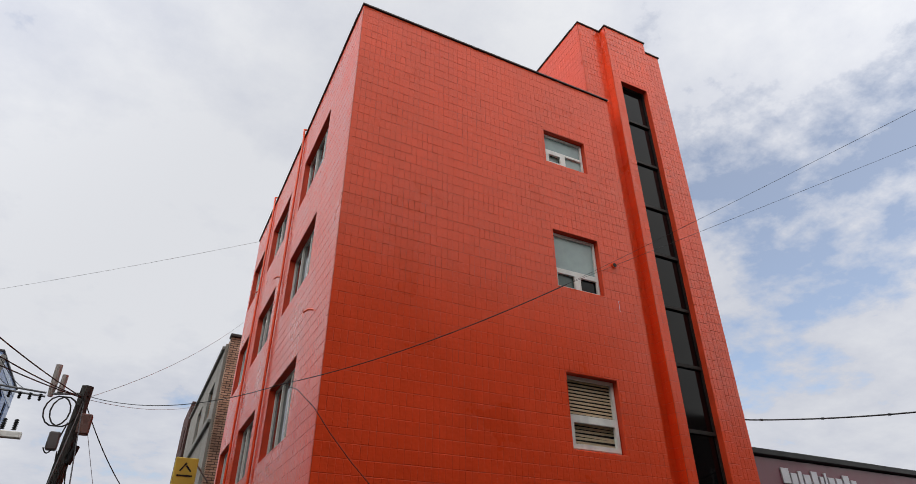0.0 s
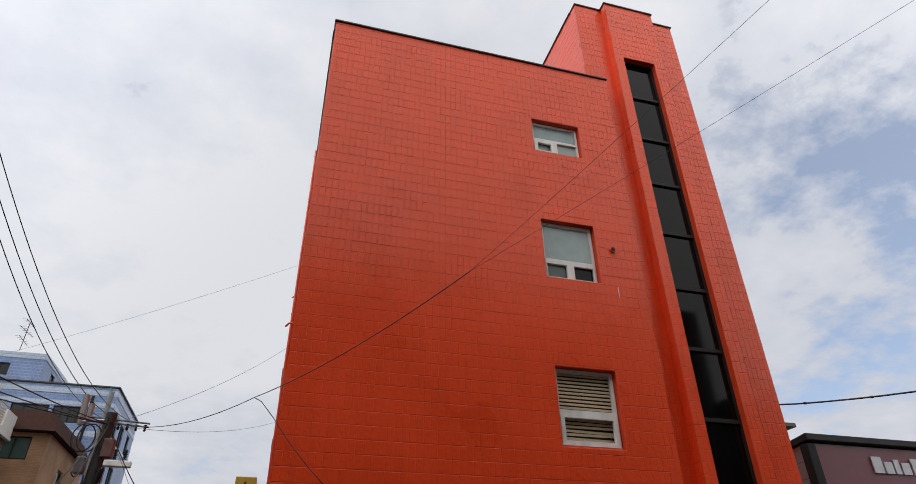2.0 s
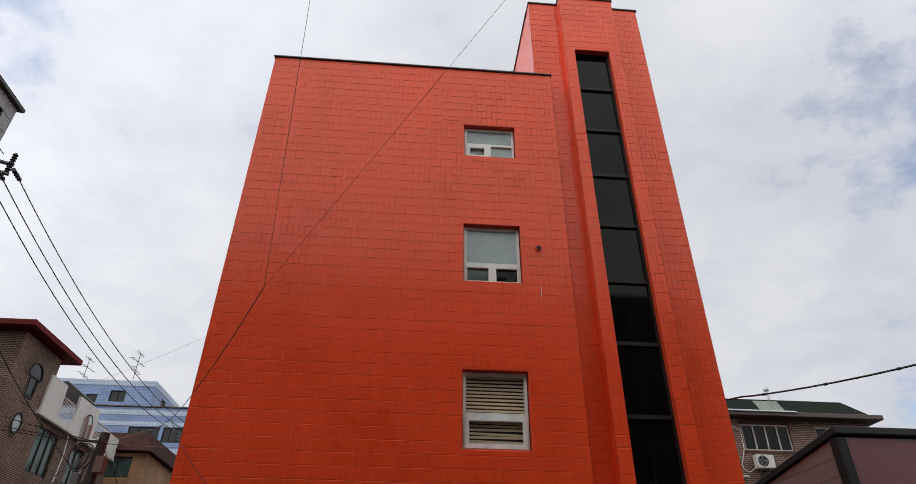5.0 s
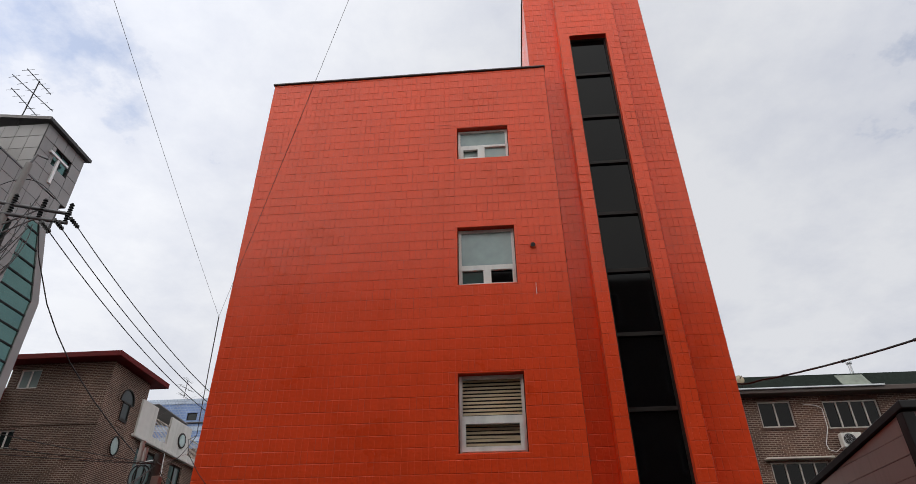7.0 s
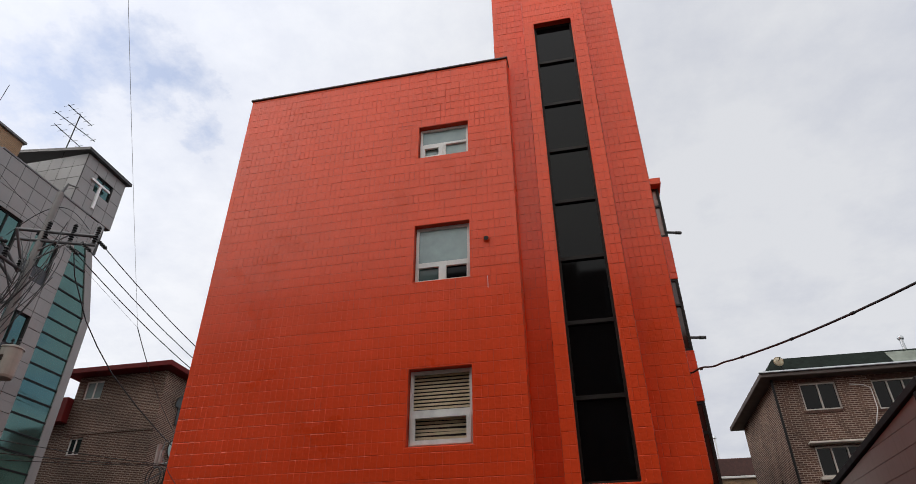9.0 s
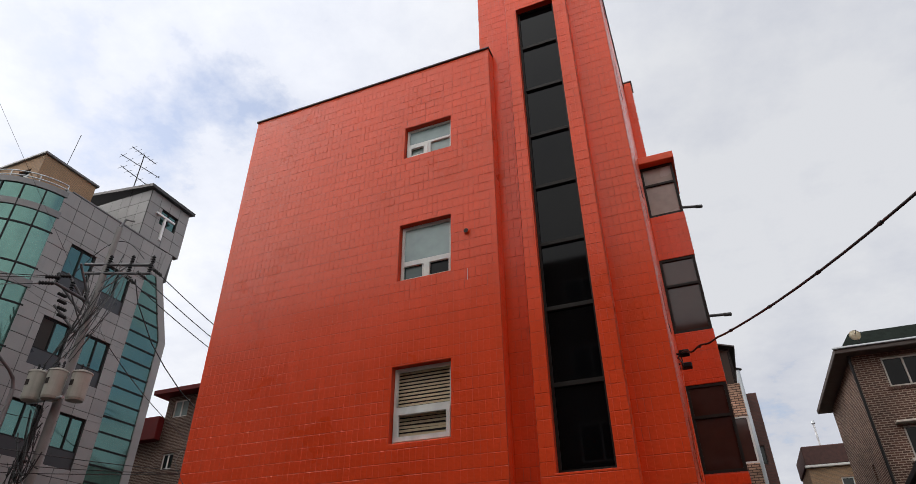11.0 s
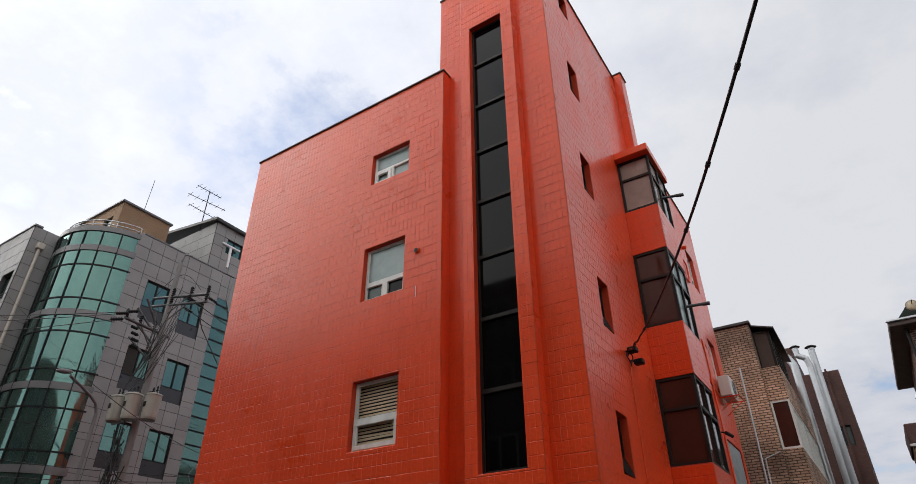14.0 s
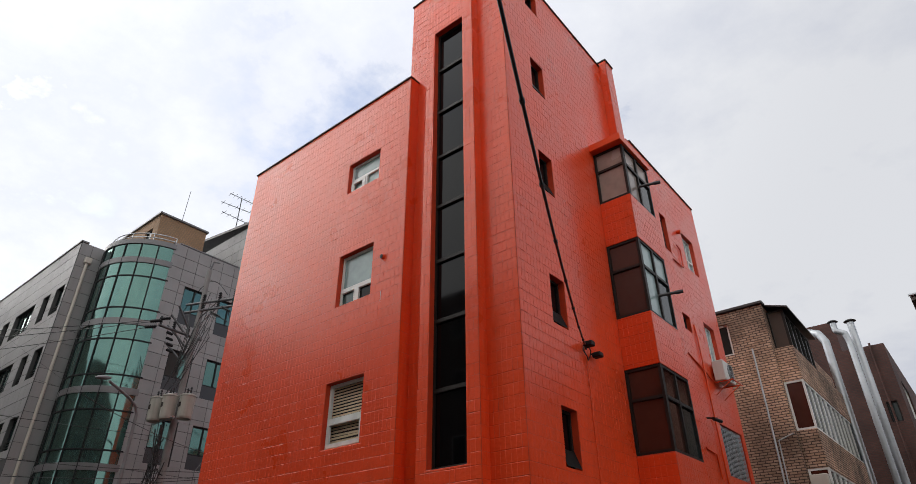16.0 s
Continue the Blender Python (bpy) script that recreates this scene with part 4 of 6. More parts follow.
ringed("arched_window", [(25.12, 10.45), (25.75, 10.45), (25.75, 11.30), (26.0, 11.32)] + [(25.43 + 0.57 * math.cos(math.pi * i / 14), 11.40 + 0.57 * math.sin(math.pi * i / 14)) for i in range(15)] + [(24.86, 11.32), (25.12, 11.30)],
       DIM, (25.02, 25.84, 11.28, 11.36))
ringed("oval_window", [(25.4 + 0.34 * math.cos(math.pi * i / 10), 9.35 + 0.44 * math.sin(math.pi * i / 10)) for i in range(20)], FROST)
white = building("white_balcony_house", "brown brick house with a white rendered balcony parapet", -15.5, -11.1, 27.05, 35.0, 10.2, BRICK_BROWN,
                 east=((27.4, 29.25, 7.95, 9.85, 3, TEALPANE, DARKFRAME), (30.75, 32.1, 8.1, 9.85, 2, TEALPANE, DARKFRAME)))
wf = Face("x", -10.9, 1)
for y0, y1, z1 in ((26.62, 28.1, 11.92), (28.102, 29.6, 10.5), (29.602, 31.9, 11.92), (31.902, 33.6, 10.5), (33.602, 35.0, 11.3)):
    part("parapet", pierced(wf, y0, y1, 10.25, z1, [], 0.12), WHITEWALL, white)
part("balcony_edge", bevelled(-11.05, -10.84, 26.5, 35.0, 10.1, 10.24, 0.02), WHITEWALL, white)
part("balcony_slab", bevelled(-11.6, -11.06, 27.05, 35.0, 10.202, 10.3, 0.02), ROOFGREY, white)
for y0, y1 in ((28.1, 29.6), (31.9, 33.6)):
    n = round((y1 - y0) / 0.13)
    for i in range(1, n):
        y = y0 + (y1 - y0) * i / n
        bm = bmesh.new()
        tube(bm, wf.p(y, 10.49, -0.05), wf.p(y, 11.4, -0.05), 0.016, seg=6)
        part("baluster", bm, BEIGE, white)
    bm = bmesh.new()
    tube(bm, wf.p(y0, 11.4, -0.05), wf.p(y1, 11.4, -0.05), 0.03, seg=6)
    part("handrail", bm, BEIGE, white)
bm = bmesh.new()
tube(bm, wf.p(31.0, 11.05, -0.01), wf.p(31.0, 11.05, 0.05), 0.40, seg=28)
rw = part("round_window", bm, DARKFRAME, white, "round window in a dark frame")
bm = bmesh.new()
tube(bm, wf.p(31.0, 11.05, 0.04), wf.p(31.0, 11.05, 0.056), 0.31, seg=28)
part("pane", bm, FROST, rw)
for ya, za, yb, zb in ((27.66, 11.93, 28.32, 12.2), (28.34, 12.2, 31.7, 12.12)):
    bm = bmesh.new()
    v = [bm.verts.new((x, y, z + d)) for d in (0, 0.05) for x, y, z in ((-12.6, ya, za), (-11.1, ya, za), (-11.1, yb, zb), (-12.6, yb, zb))]
    for f in ((3, 2, 1, 0), (4, 5, 6, 7), (0, 1, 5, 4), (1, 2, 6, 5), (2, 3, 7, 6), (3, 0, 4, 7)):
        bm.faces.new([v[i] for i in f])
    part("awning", bm, GREYMETAL, white, "grey sheet awning over a balcony")
for y in (28.3, 31.5):
    bm = bmesh.new()
    tube(bm, (-11.2, y, 10.3), (-11.2, y, 12.12), 0.03, seg=6)
    part("awning_post", bm, ARM, white)
wire("drop_cable", [(-10.95, 29.7, 10.1), (-10.9, 29.75, 9.0), (-10.9, 29.6, 7.9), (-10.9, 29.2, 7.4), (-10.9, 29.6, 6.6)], 0.025, SIGNWHITE, "pale cable down a brick wall", "cable", "street cables")
# orange brick house and blue tiled house
orange = building("orange_brick_house", "orange brick house with a dark sloping tiled eave", -16.5, -9.35, 35.5, 43.0, 10.75, BRICK_ORANGE, south=((-11.6, -10.1, 9.4, 10.52, 2, TEALPANE, DARKFRAME),), east=((38.5, 39.5, 8.2, 9.6, 1, DIM, DARKFRAME),))
bm = bmesh.new()
v = [bm.verts.new(p) for p in ((-17, 34.9, 10.72), (-9.0, 34.9, 10.72), (-9.0, 43.5, 10.72), (-17, 43.5, 10.72), (-16.4, 35.6, 11.85), (-9.55, 35.6, 11.85), (-9.55, 42.8, 11.85), (-16.4, 42.8, 11.85))]
for f in ((3, 2, 1, 0), (4, 5, 6, 7), (0, 1, 5, 4), (1, 2, 6, 5), (2, 3, 7, 6), (3, 0, 4, 7)):
    bm.faces.new([v[i] for i in f])
part("roof", bm, material("brown_roof", (0.045, 0.019, 0.015), 0.85, spec=0.12, vary=0.3, scale=5, fine=30, bump=0.6, dist=0.02), orange)
blue = building("blue_tiled_house", "house clad in glazed blue tiles with pale bands", -24.0, -9.8, 48.0, 57.0, 17.2, BLUETILE,
                south=((-13.6, -11.5, 14.55, 15.7, 4, DIM, DARKFRAME), (-16.2, -13.85, 14.6, 15.7, 3, DIM, DARKFRAME)), east=((49.5, 50.5, 14.0, 15.6, 1, DIM, DARKFRAME), (51.5, 53.0, 14.0, 15.6, 2, DIM, DARKFRAME), (54.5, 55.5, 14.0, 15.6, 1, DIM, DARKFRAME), (49.5, 50.5, 11.0, 12.6, 1, DIM, DARKFRAME), (51.5, 53.0, 11.0, 12.6, 2, DIM, DARKFRAME)))
for z0, z1 in ((16.6, 17.0), (15.75, 16.1), (13.7, 14.1)):
    part("pale_band", bevelled(-24.01, -9.77, 47.97, 57.0, z0, z1, 0.005), PALEBLUE, blue)
part("coping", bevelled(-24.05, -9.7, 47.9, 57.1, 17.2, 17.32, 0.02), COPING, blue)
blue_top = building("blue_stair_head", "blue tiled rooftop storey with two dark windows", -24.0, -15.1, 48.05, 54.0, 19.3, BLUETILE, south=((-18.4, -17.2, 17.6, 18.5, 2, DIM, DARKFRAME), (-20.2, -19.3, 17.5, 18.15, 1, DIM, DARKFRAME)), east=((50.0, 51.0, 17.5, 18.6, 1, DIM, DARKFRAME),), base=17.15)
part("pale_band", bevelled(-24.01, -15.07, 48.02, 54.0, 18.9, 19.35, 0.005), PALEBLUE, blue_top)
bm = bmesh.new()
tube(bm, (-10.3, 47.93, 6), (-10.3, 47.93, 17.2), 0.06, seg=8)
part("downpipe", bm, material("teal_pipe", (0.05, 0.24, 0.21), 0.5), blue)
bm = bmesh.new()
tube(bm, (-11.3, 47.93, 6), (-11.3, 47.93, 16.5), 0.09, seg=8)
part("downpipe", bm, BLACK, blue)
aerial(-20.6, 47.6, 19.3, 1.6, "small rooftop aerial against the sky")
aerial(-16.8, 47.6, 19.3, 2.2, "small rooftop aerial against the sky")

# brown brick house beyond the shop
rb = building("brick_villa", "brown brick villa with a green-black shingled roof edge", 16.3, 25.7, 24.6, 31.5, 10.3, BRICK_BROWN,
              south=((17.2, 18.55, 9.05, 10.14, 2, BLACKGLASS, PALEFRAME), (19.8, 22.0, 8.94, 10.1, 4, BLACKGLASS, PALEFRAME), (17.1, 19.35, 6.6, 7.7, 4, BLACKGLASS, PALEFRAME), (23.2, 25.0, 8.94, 10.06, 3, BLACKGLASS, PALEFRAME)), west=((27.0, 27.3, 6.4, 7.0, 1, DIM, DARKFRAME),))
eave(rb, 15.75, 26.2, 24.05, 32.0, 10.3, 10.5, material("brown_soffit", (0.07, 0.05, 0.042), 0.6))
part("gutter", bevelled(15.70, 22.2, 23.97, 24.047, 10.45, 10.53, 0.02), STEEL, rb, "pale metal gutter")
bm = bmesh.new()
v = [bm.verts.new(p) for p in ((16.0, 24.3, 10.5), (25.9, 24.3, 10.5), (25.9, 31.7, 10.5), (16.0, 31.7, 10.5), (16.6, 25.0, 11.35), (25.1, 25.0, 11.35), (25.1, 31.0, 11.35), (16.6, 31.0, 11.35))]
for f in ((3, 2, 1, 0), (4, 5, 6, 7), (0, 1, 5, 4), (1, 2, 6, 5), (2, 3, 7, 6), (3, 0, 4, 7)):
    bm.faces.new([v[i] for i in f])
part("roof", bm, SHINGLE, rb, "green-black shingled mansard edge")
bm = bevelled(20.8, 21.95, 0, 0.03, 0.06, 0.98, 0.01)
bm.transform(Matrix.Translation((0, 24.27, 10.5)) @ Matrix.Rotation(-math.atan2(0.7, 0.85), 4, "X"))
part("roof_patch", bm, material("faded_flashing", (0.19, 0.215, 0.18), 0.8, vary=0.3, dirt=0.4), rb, "faded flashing panel")
part("canopy", bevelled(16.9, 19.5, 24.3, 24.6, 7.74, 7.82, 0.02), BEIGE, rb)
part("sill", bevelled(16.95, 19.5, 24.35, 24.6, 6.45, 6.57, 0.02), BEIGE, rb)
for x0, x1, z0 in ((17.1, 18.65, 10.16), (19.7, 22.1, 10.12), (17.1, 18.65, 8.93), (19.7, 22.1, 8.82)):
    x = x0
    while x < x1 - 0.07:
        bm = bmesh.new()
        box(bm, x, x + 0.062, 24.565, 24.6, z0, z0 + 0.11)
        part("soldier_brick", bm, SOLDIER, rb)
        x += 0.078
bm = bmesh.new()
tube(bm, (16.22, 24.5, 3), (16.22, 24.5, 10.3), 0.05, seg=8)
part("downpipe", bm, BLACK, rb)


def dish(x, y, z):
    th = thing("satellite_dish", "cream satellite dish on a roof edge", "dish")
    bm = bmesh.new()
    rings = []
    for k in range(5):
        r = 0.20 * k / 4
        rings.append([bm.verts.new((x + r * math.cos(a * math.pi / 8) - 0.1, y + 0.25 * (r / 0.20) ** 2 * 0.28 - 0.2, z + r * math.sin(a * math.pi / 8))) for a in range(16)] if k else [bm.verts.new((x - 0.1, y - 0.2, z))])
    for a in range(16):
        bm.faces.new((rings[0][0], rings[1][a], rings[1][(a + 1) % 16])).smooth = True
        for k in range(1, 4):
            bm.faces.new((rings[k][a], rings[k + 1][a], rings[k + 1][(a + 1) % 16], rings[k][(a + 1) % 16])).smooth = True
    bmesh.ops.solidify(bm, geom=bm.faces[:], thickness=0.015)
    part("reflector", bm, material("cream_dish", (0.68, 0.60, 0.45), 0.6), th)
    bm = bmesh.new()
    tube(bm, (x, y, z - 0.45), (x, y, z), 0.03, seg=8)
    tube(bm, (x - 0.1, y, z), (x - 0.1, y - 0.5, z + 0.05), 0.015, seg=6)
    part("mount", bm, BLACK, th)


dish(16.75, 24.45, 11.0)
vent = thing("roof_vent", "small grey turbine vent on a roof", "vent")
bm = bmesh.new()
tube(bm, (21.42, 24.6, 11.2), (21.42, 24.6, 11.6), 0.07, seg=10)
part("stem", bm, STEEL, vent)
bm = bmesh.new()
bmesh.ops.create_uvsphere(bm, u_segments=14, v_segments=8, radius=0.12, matrix=Matrix.Translation((21.42, 24.6, 11.68)))
part("turbine", bm, STEEL, vent)


def ac_unit(x0, y0, z0, along, out, label):
    """An outdoor cooler on its bracket: along and out are unit vectors in plan."""
    th = thing("air_conditioner", label, "air conditioner", "outdoor coolers")
    a, o = Vector((*along, 0)), Vector((*out, 0))
    m = Matrix.Translation((x0, y0, z0)) @ Matrix((a, o, Vector((0, 0, 1)))).transposed().to_4x4()
    bm = bevelled(0, 0.78, 0.06, 0.36, 0, 0.55, 0.02)
    bm.transform(m)
    body = part("case", bm, material("cooler_cream", (0.60, 0.59, 0.55), 0.5, vary=0.06, dirt=0.25), th)
    bm = bmesh.new()
    tube(bm, (0.5, 0.36, 0.28), (0.5, 0.368, 0.28), 0.23, seg=24)
    bm.transform(m)
    part("fan_opening", bm, BLACK, body)
    for k in range(5):
        bm = bmesh.new()
        r = 0.05 + 0.045 * k
        for i in range(20):
            p, q = 2 * math.pi * i / 20, 2 * math.pi * (i + 1) / 20
            tube(bm, (0.5 + r * math.cos(p), 0.374, 0.28 + r * math.sin(p)), (0.5 + r * math.cos(q), 0.374, 0.28 + r * math.sin(q)), 0.004, seg=4)
        bm.transform(m)
        part("grille_ring", bm, STEEL, body)
    bm = bmesh.new()
    for u in (0.06, 0.7):
        tube(bm, (u, 0.0, -0.02), (u, 0.5, -0.02), 0.016, seg=6)
        tube(bm, (u, 0.0, -0.35), (u, 0.45, -0.03), 0.012, seg=6)
    tube(bm, (0.0, 0.5, -0.02), (0.8, 0.5, -0.02), 0.016, seg=6)
    bm.transform(m)
    part("bracket", bm, REDSMOOTH if x0 < 12 else STEEL, th)
    return th


ac_unit(XS + 0.012, 17.12, 6.88, (0, 1), (1, 0), "cream outdoor cooler on a red wall bracket")
ac_unit(20.72, 24.58, 8.12, (-1, 0), (0, -1), "cream outdoor cooler on a brick wall")

wire("cooler_pipe", [(19.0, 24.55, 9.96), (19.45, 24.5, 9.88), (19.68, 24.5, 9.75), (19.66, 24.5, 8.97), (19.4, 24.5, 8.3), (19.45, 24.5, 8.1), (19.7, 24.5, 8.0), (19.97, 24.4, 8.2)], 0.014, SIGNWHITE, "white insulated cooler pipe looped on a brick wall", "pipe")

# tan brick house behind, with enclosed balconies
TANWEST = ((24.0, 25.6, 8.3, 9.6, 2, DIM, PVC), (27.4, 29.0, 8.3, 9.6, 2, DIM, PVC), (24.0, 25.6, 5.4, 6.8, 2, DIM, PVC), (27.4, 29.0, 5.4, 6.8, 2, DIM, PVC))
tan = building("tan_brick_house", "weathered tan brick house with enclosed balconies", 1.8, 11.65, 22.2, 33.0, 10.75, BRICK_TAN, south=((9.85, 10.42, 9.2, 10.35, 1, DIM, PVC),), west=TANWEST)
part("coping", bevelled(1.75, 11.72, 22.12, 22.5, 10.75, 10.86, 0.02), COPING, tan)
for z in (4.9, 7.75, 10.4):
    part("ledge", bevelled(1.60, 1.698, 22.65, 33.0, z, z + 0.12, 0.01), ROOFGREY, tan)
bm = pierced(Face("x", 1.7, -1), 22.6, 33.0, 0, 10.6, [h[:4] for h in TANWEST], 0.09)
part("render_coat", bm, WEATHERED, tan, "stained grey render")
wire("conduit", [(11.03, 22.16, 9.25), (11.02, 22.16, 7.2), (10.98, 22.16, 4.9), (10.98, 22.16, 1.0)], 0.03, STEEL, "grey conduit down a tan brick wall", "pipe")
wire("conduit", [(11.6, 22.16, 6.35), (11.12, 22.16, 6.2), (11.08, 22.16, 5.0), (11.08, 22.16, 1.0)], 0.022, STEEL, "grey conduit down a tan brick wall", "pipe")
tb_s, tb_e = Face("y", 22.35, -1), Face("x", 12.25, 1)
for z0, z1 in ((3.0, 3.9), (5.3, 6.45), (8.0, 9.15)):
    part("balcony_body", bevelled(11.652, 12.25, 22.35, 31.5, z0, z1, 0.02), BRICK_TAN, tan)
for k, (z0, z1) in enumerate(((3.9, 5.3), (6.45, 8.0))):
    sash(tb_s, tan, 11.66, 12.25, z0, z1, 0.02, [(11.7, 12.2, z0 + 0.04, z1 - 0.04, BROWNGLASS)], PVC, 0.06, "window")
    for y in (22.4, 25.4, 28.4):
        simple_window(tb_e, tan, y + 0.05, y + 2.95, z0, z1, 0.02, DIM, PVC, 4, 0.06, "window")
sash(Face("y", 22.6, -1), tan, 11.66, 12.2, 9.15, 10.55, 0.02, [(11.7, 12.16, 9.2, 10.5, material("rust_sheet", (0.06, 0.035, 0.025), 0.7, vary=0.3))], DARKFRAME, 0.05, "balcony_screen", "rusty sheet screen of a balcony")
simple_window(Face("x", 12.2, 1), tan, 22.65, 26.0, 9.15, 10.45, 0.02, DIM, DARKFRAME, 5, 0.06, "window")
bm = bmesh.new()
v = [bm.verts.new(p) for p in ((11.6, 22.4, 10.75), (12.4, 22.4, 10.50), (12.4, 26.4, 10.50), (11.6, 26.4, 10.75), (11.6, 22.4, 10.80), (12.4, 22.4, 10.55), (12.4, 26.4, 10.55), (11.6, 26.4, 10.80))]
for f in ((3, 2, 1, 0), (4, 5, 6, 7), (0, 1, 5, 4), (1, 2, 6, 5), (2, 3, 7, 6), (3, 0, 4, 7)):
    bm.faces.new([v[i] for i in f])
part("canopy", bm, COPING, tan)
part("sign_board", bevelled(11.7, 12.2, 22.1, 22.3, 4.2, 5.1, 0.02), BEIGE, tan)
building("maroon_brick_house", "plain maroon brick block in the side street", 1.6, 6.0, 33.2, 37.2, 11.35, BRICK_RED, west=((34.0, 34.9, 9.2, 10.3, 1, DIM, PVC), (34.0, 34.9, 6.4, 7.5, 1, DIM, PVC)))
darkred = building("dark_brick_house", "dark red brick block", 4.0, 13.8, 37.4, 60.0, 13.3, BRICK_RED, east=((40, 43, 10.0, 12.0, 3, DIM, PVC), (46, 49, 10.0, 12.0, 3, DIM, PVC)), south=((13.0, 13.5, 9.4, 10.4, 1, DIM, DARKFRAME),))
part("upper_storey", bevelled(4.0, 11.9, 37.45, 50, 13.3, 15.0, 0.02), BRICK_RED, darkred)
bm = bmesh.new()
tube(bm, (13.2, 37.3, 4), (13.2, 37.3, 13.4), 0.05, seg=8)
part("downpipe", bm, BRICK_RED, darkred)


def duct(pts, r, cap, label):
    th = thing("metal_duct", label, "duct", "steel flue ducts")
    pts = [Vector(p) for p in pts]
    for a, b in zip(pts, pts[1:]):
        bm = bmesh.new()
        tube(bm, a, b, r, seg=20)
        pipe = part("pipe_length", bm, STEEL, th)
        n = int((b - a).length / 0.16)
        for i in range(n):
            q = a.lerp(b, (i + 0.5) / n)
            bm = bmesh.new()
            tube(bm, q, q + (b - a).normalized() * 0.035, r * 1.07, seg=20, caps=False)
            part("seam", bm, STEEL, pipe)
    for q in pts[1:-1]:
        bm = bmesh.new()
        bmesh.ops.create_uvsphere(bm, u_segments=16, v_segments=10, radius=r * 1.005, matrix=Matrix.Translation(q))
        for f in bm.faces:
            f.smooth = True
        part("elbow", bm, STEEL, th)
    if cap:
        bm = bmesh.new()
        top = max(pts, key=lambda p: p.z)
        tube(bm, top + Vector((0, 0, 0.05)), top + Vector((0, 0, 0.12)), r * 1.9, r * 1.2, seg=16)
        part("cap", bm, COPING, th)


duct([(11.0, 30.5, 12.0), (11.7, 30.2, 12.15), (12.05, 30.0, 11.95), (12.25, 29.9, 11.5), (12.3, 29.9, 2.0)], 0.155, False, "spiral steel duct bent over a roof edge")
duct([(12.25, 34.2, 13.75), (12.27, 34.2, 13.35), (12.62, 34.25, 13.15), (12.68, 34.3, 12.7), (12.68, 34.3, 2.0)], 0.135, True, "kinked steel flue duct with a flat cap")
duct([(12.95, 34.6, 13.75), (12.95, 34.6, 2.0)], 0.15, True, "straight steel flue duct with a flat cap")

# far house at the end of the lane
far = building("far_brick_house", "small brick house with a brown shingled parapet", 16.15, 22.6, 45.0, 50.0, 10.6, BRICK_PENT, south=((17.8, 18.5, 9.2, 9.8, 1, DIM, PVC),))
part("parapet", bevelled(16.05, 22.7, 44.8, 50.1, 10.6, 11.75, 0.05), material("brown_shingle", (0.075, 0.035, 0.03), 0.85, vary=0.4, scale=5, fine=30, bump=0.8, dist=0.01), far)
part("coping", bevelled(16.0, 22.7, 44.75, 44.995, 10.45, 10.595, 0.02), WHITEWALL, far)
for x, h in ((17.3, 1.6), (19.7, 1.9)):
    th = thing("roof_pipe", "thin white flue pipe with a round cap", "pipe", "rooftop flues")
    bm = bmesh.new()
    tube(bm, (x, 45.6, 11.7), (x, 45.6, 11.7 + h), 0.06, seg=8)
    part("stem", bm, SIGNWHITE, th)
    bm = bmesh.new()
    tube(bm, (x, 45.6, 11.7 + h), (x, 45.6, 11.9 + h), 0.14, 0.08, seg=10)
    part("cap", bm, STEEL, th)

# shop with the plum sign panel
shop = thing("shop", "low shop with mauve siding and a plum sign panel", "building")
SX, SY, SZ = 16.3, 13.8, 6.5
bm = bmesh.new()
v = [bm.verts.new(p) for p in ((SX, SY, 0), (34, SY, 0), (34, 23.5, 0), (SX, 23.5, 0), (SX, SY, 6.40), (34, SY, 6.40), (34, 23.5, 5.32), (SX, 23.5, 5.32))]
for f in ((3, 2, 1, 0), (4, 5, 6, 7), (0, 1, 5, 4), (1, 2, 6, 5), (2, 3, 7, 6), (3, 0, 4, 7)):
    bm.faces.new([v[i] for i in f])
part("body", bm, SIGNRED, shop)
ss = Face("x", SX, -1)
for k in range(13):
    bm = bmesh.new()
    z = SZ - 0.12 - (k + 1) * 0.45
    lo, hi = z + 0.016, z + 0.45
    ya = max(SY + 0.25, min(23.5, SY + (6.39 - lo) / 0.1107))
    yb = max(SY + 0.24, min(23.5, SY + (6.39 - hi) / 0.1107))
    if ya < SY + 0.6:
        continue
    v = [bm.verts.new(ss.p(u, h, n)) for n in (0.004, 0.03) for u, h in ((SY + 0.22, lo), (ya, lo), (yb, hi), (SY + 0.22, hi))]
    for f in ((3, 2, 1, 0), (4, 5, 6, 7), (0, 1, 5, 4), (1, 2, 6, 5), (2, 3, 7, 6), (3, 0, 4, 7)):
        bm.faces.new([v[i] for i in f])
    part("siding_board", bm, SIDING, shop)
part("corner_post", bevelled(SX - 0.10, SX + 0.20, SY - 0.08, SY + 0.22, 0, SZ - 0.12, 0.02), BLACK, shop)
bm = bevelled(SX - 0.11, 34, 0, 9.8, -0.05, 0.15, 0.02)
bm.transform(Matrix.Translation((0, SY - 0.15, SZ)) @ Matrix.Rotation(radians(-6.3), 4, "X"))
part("roof_edge", bm, BLACK, shop, "black metal roof edge")
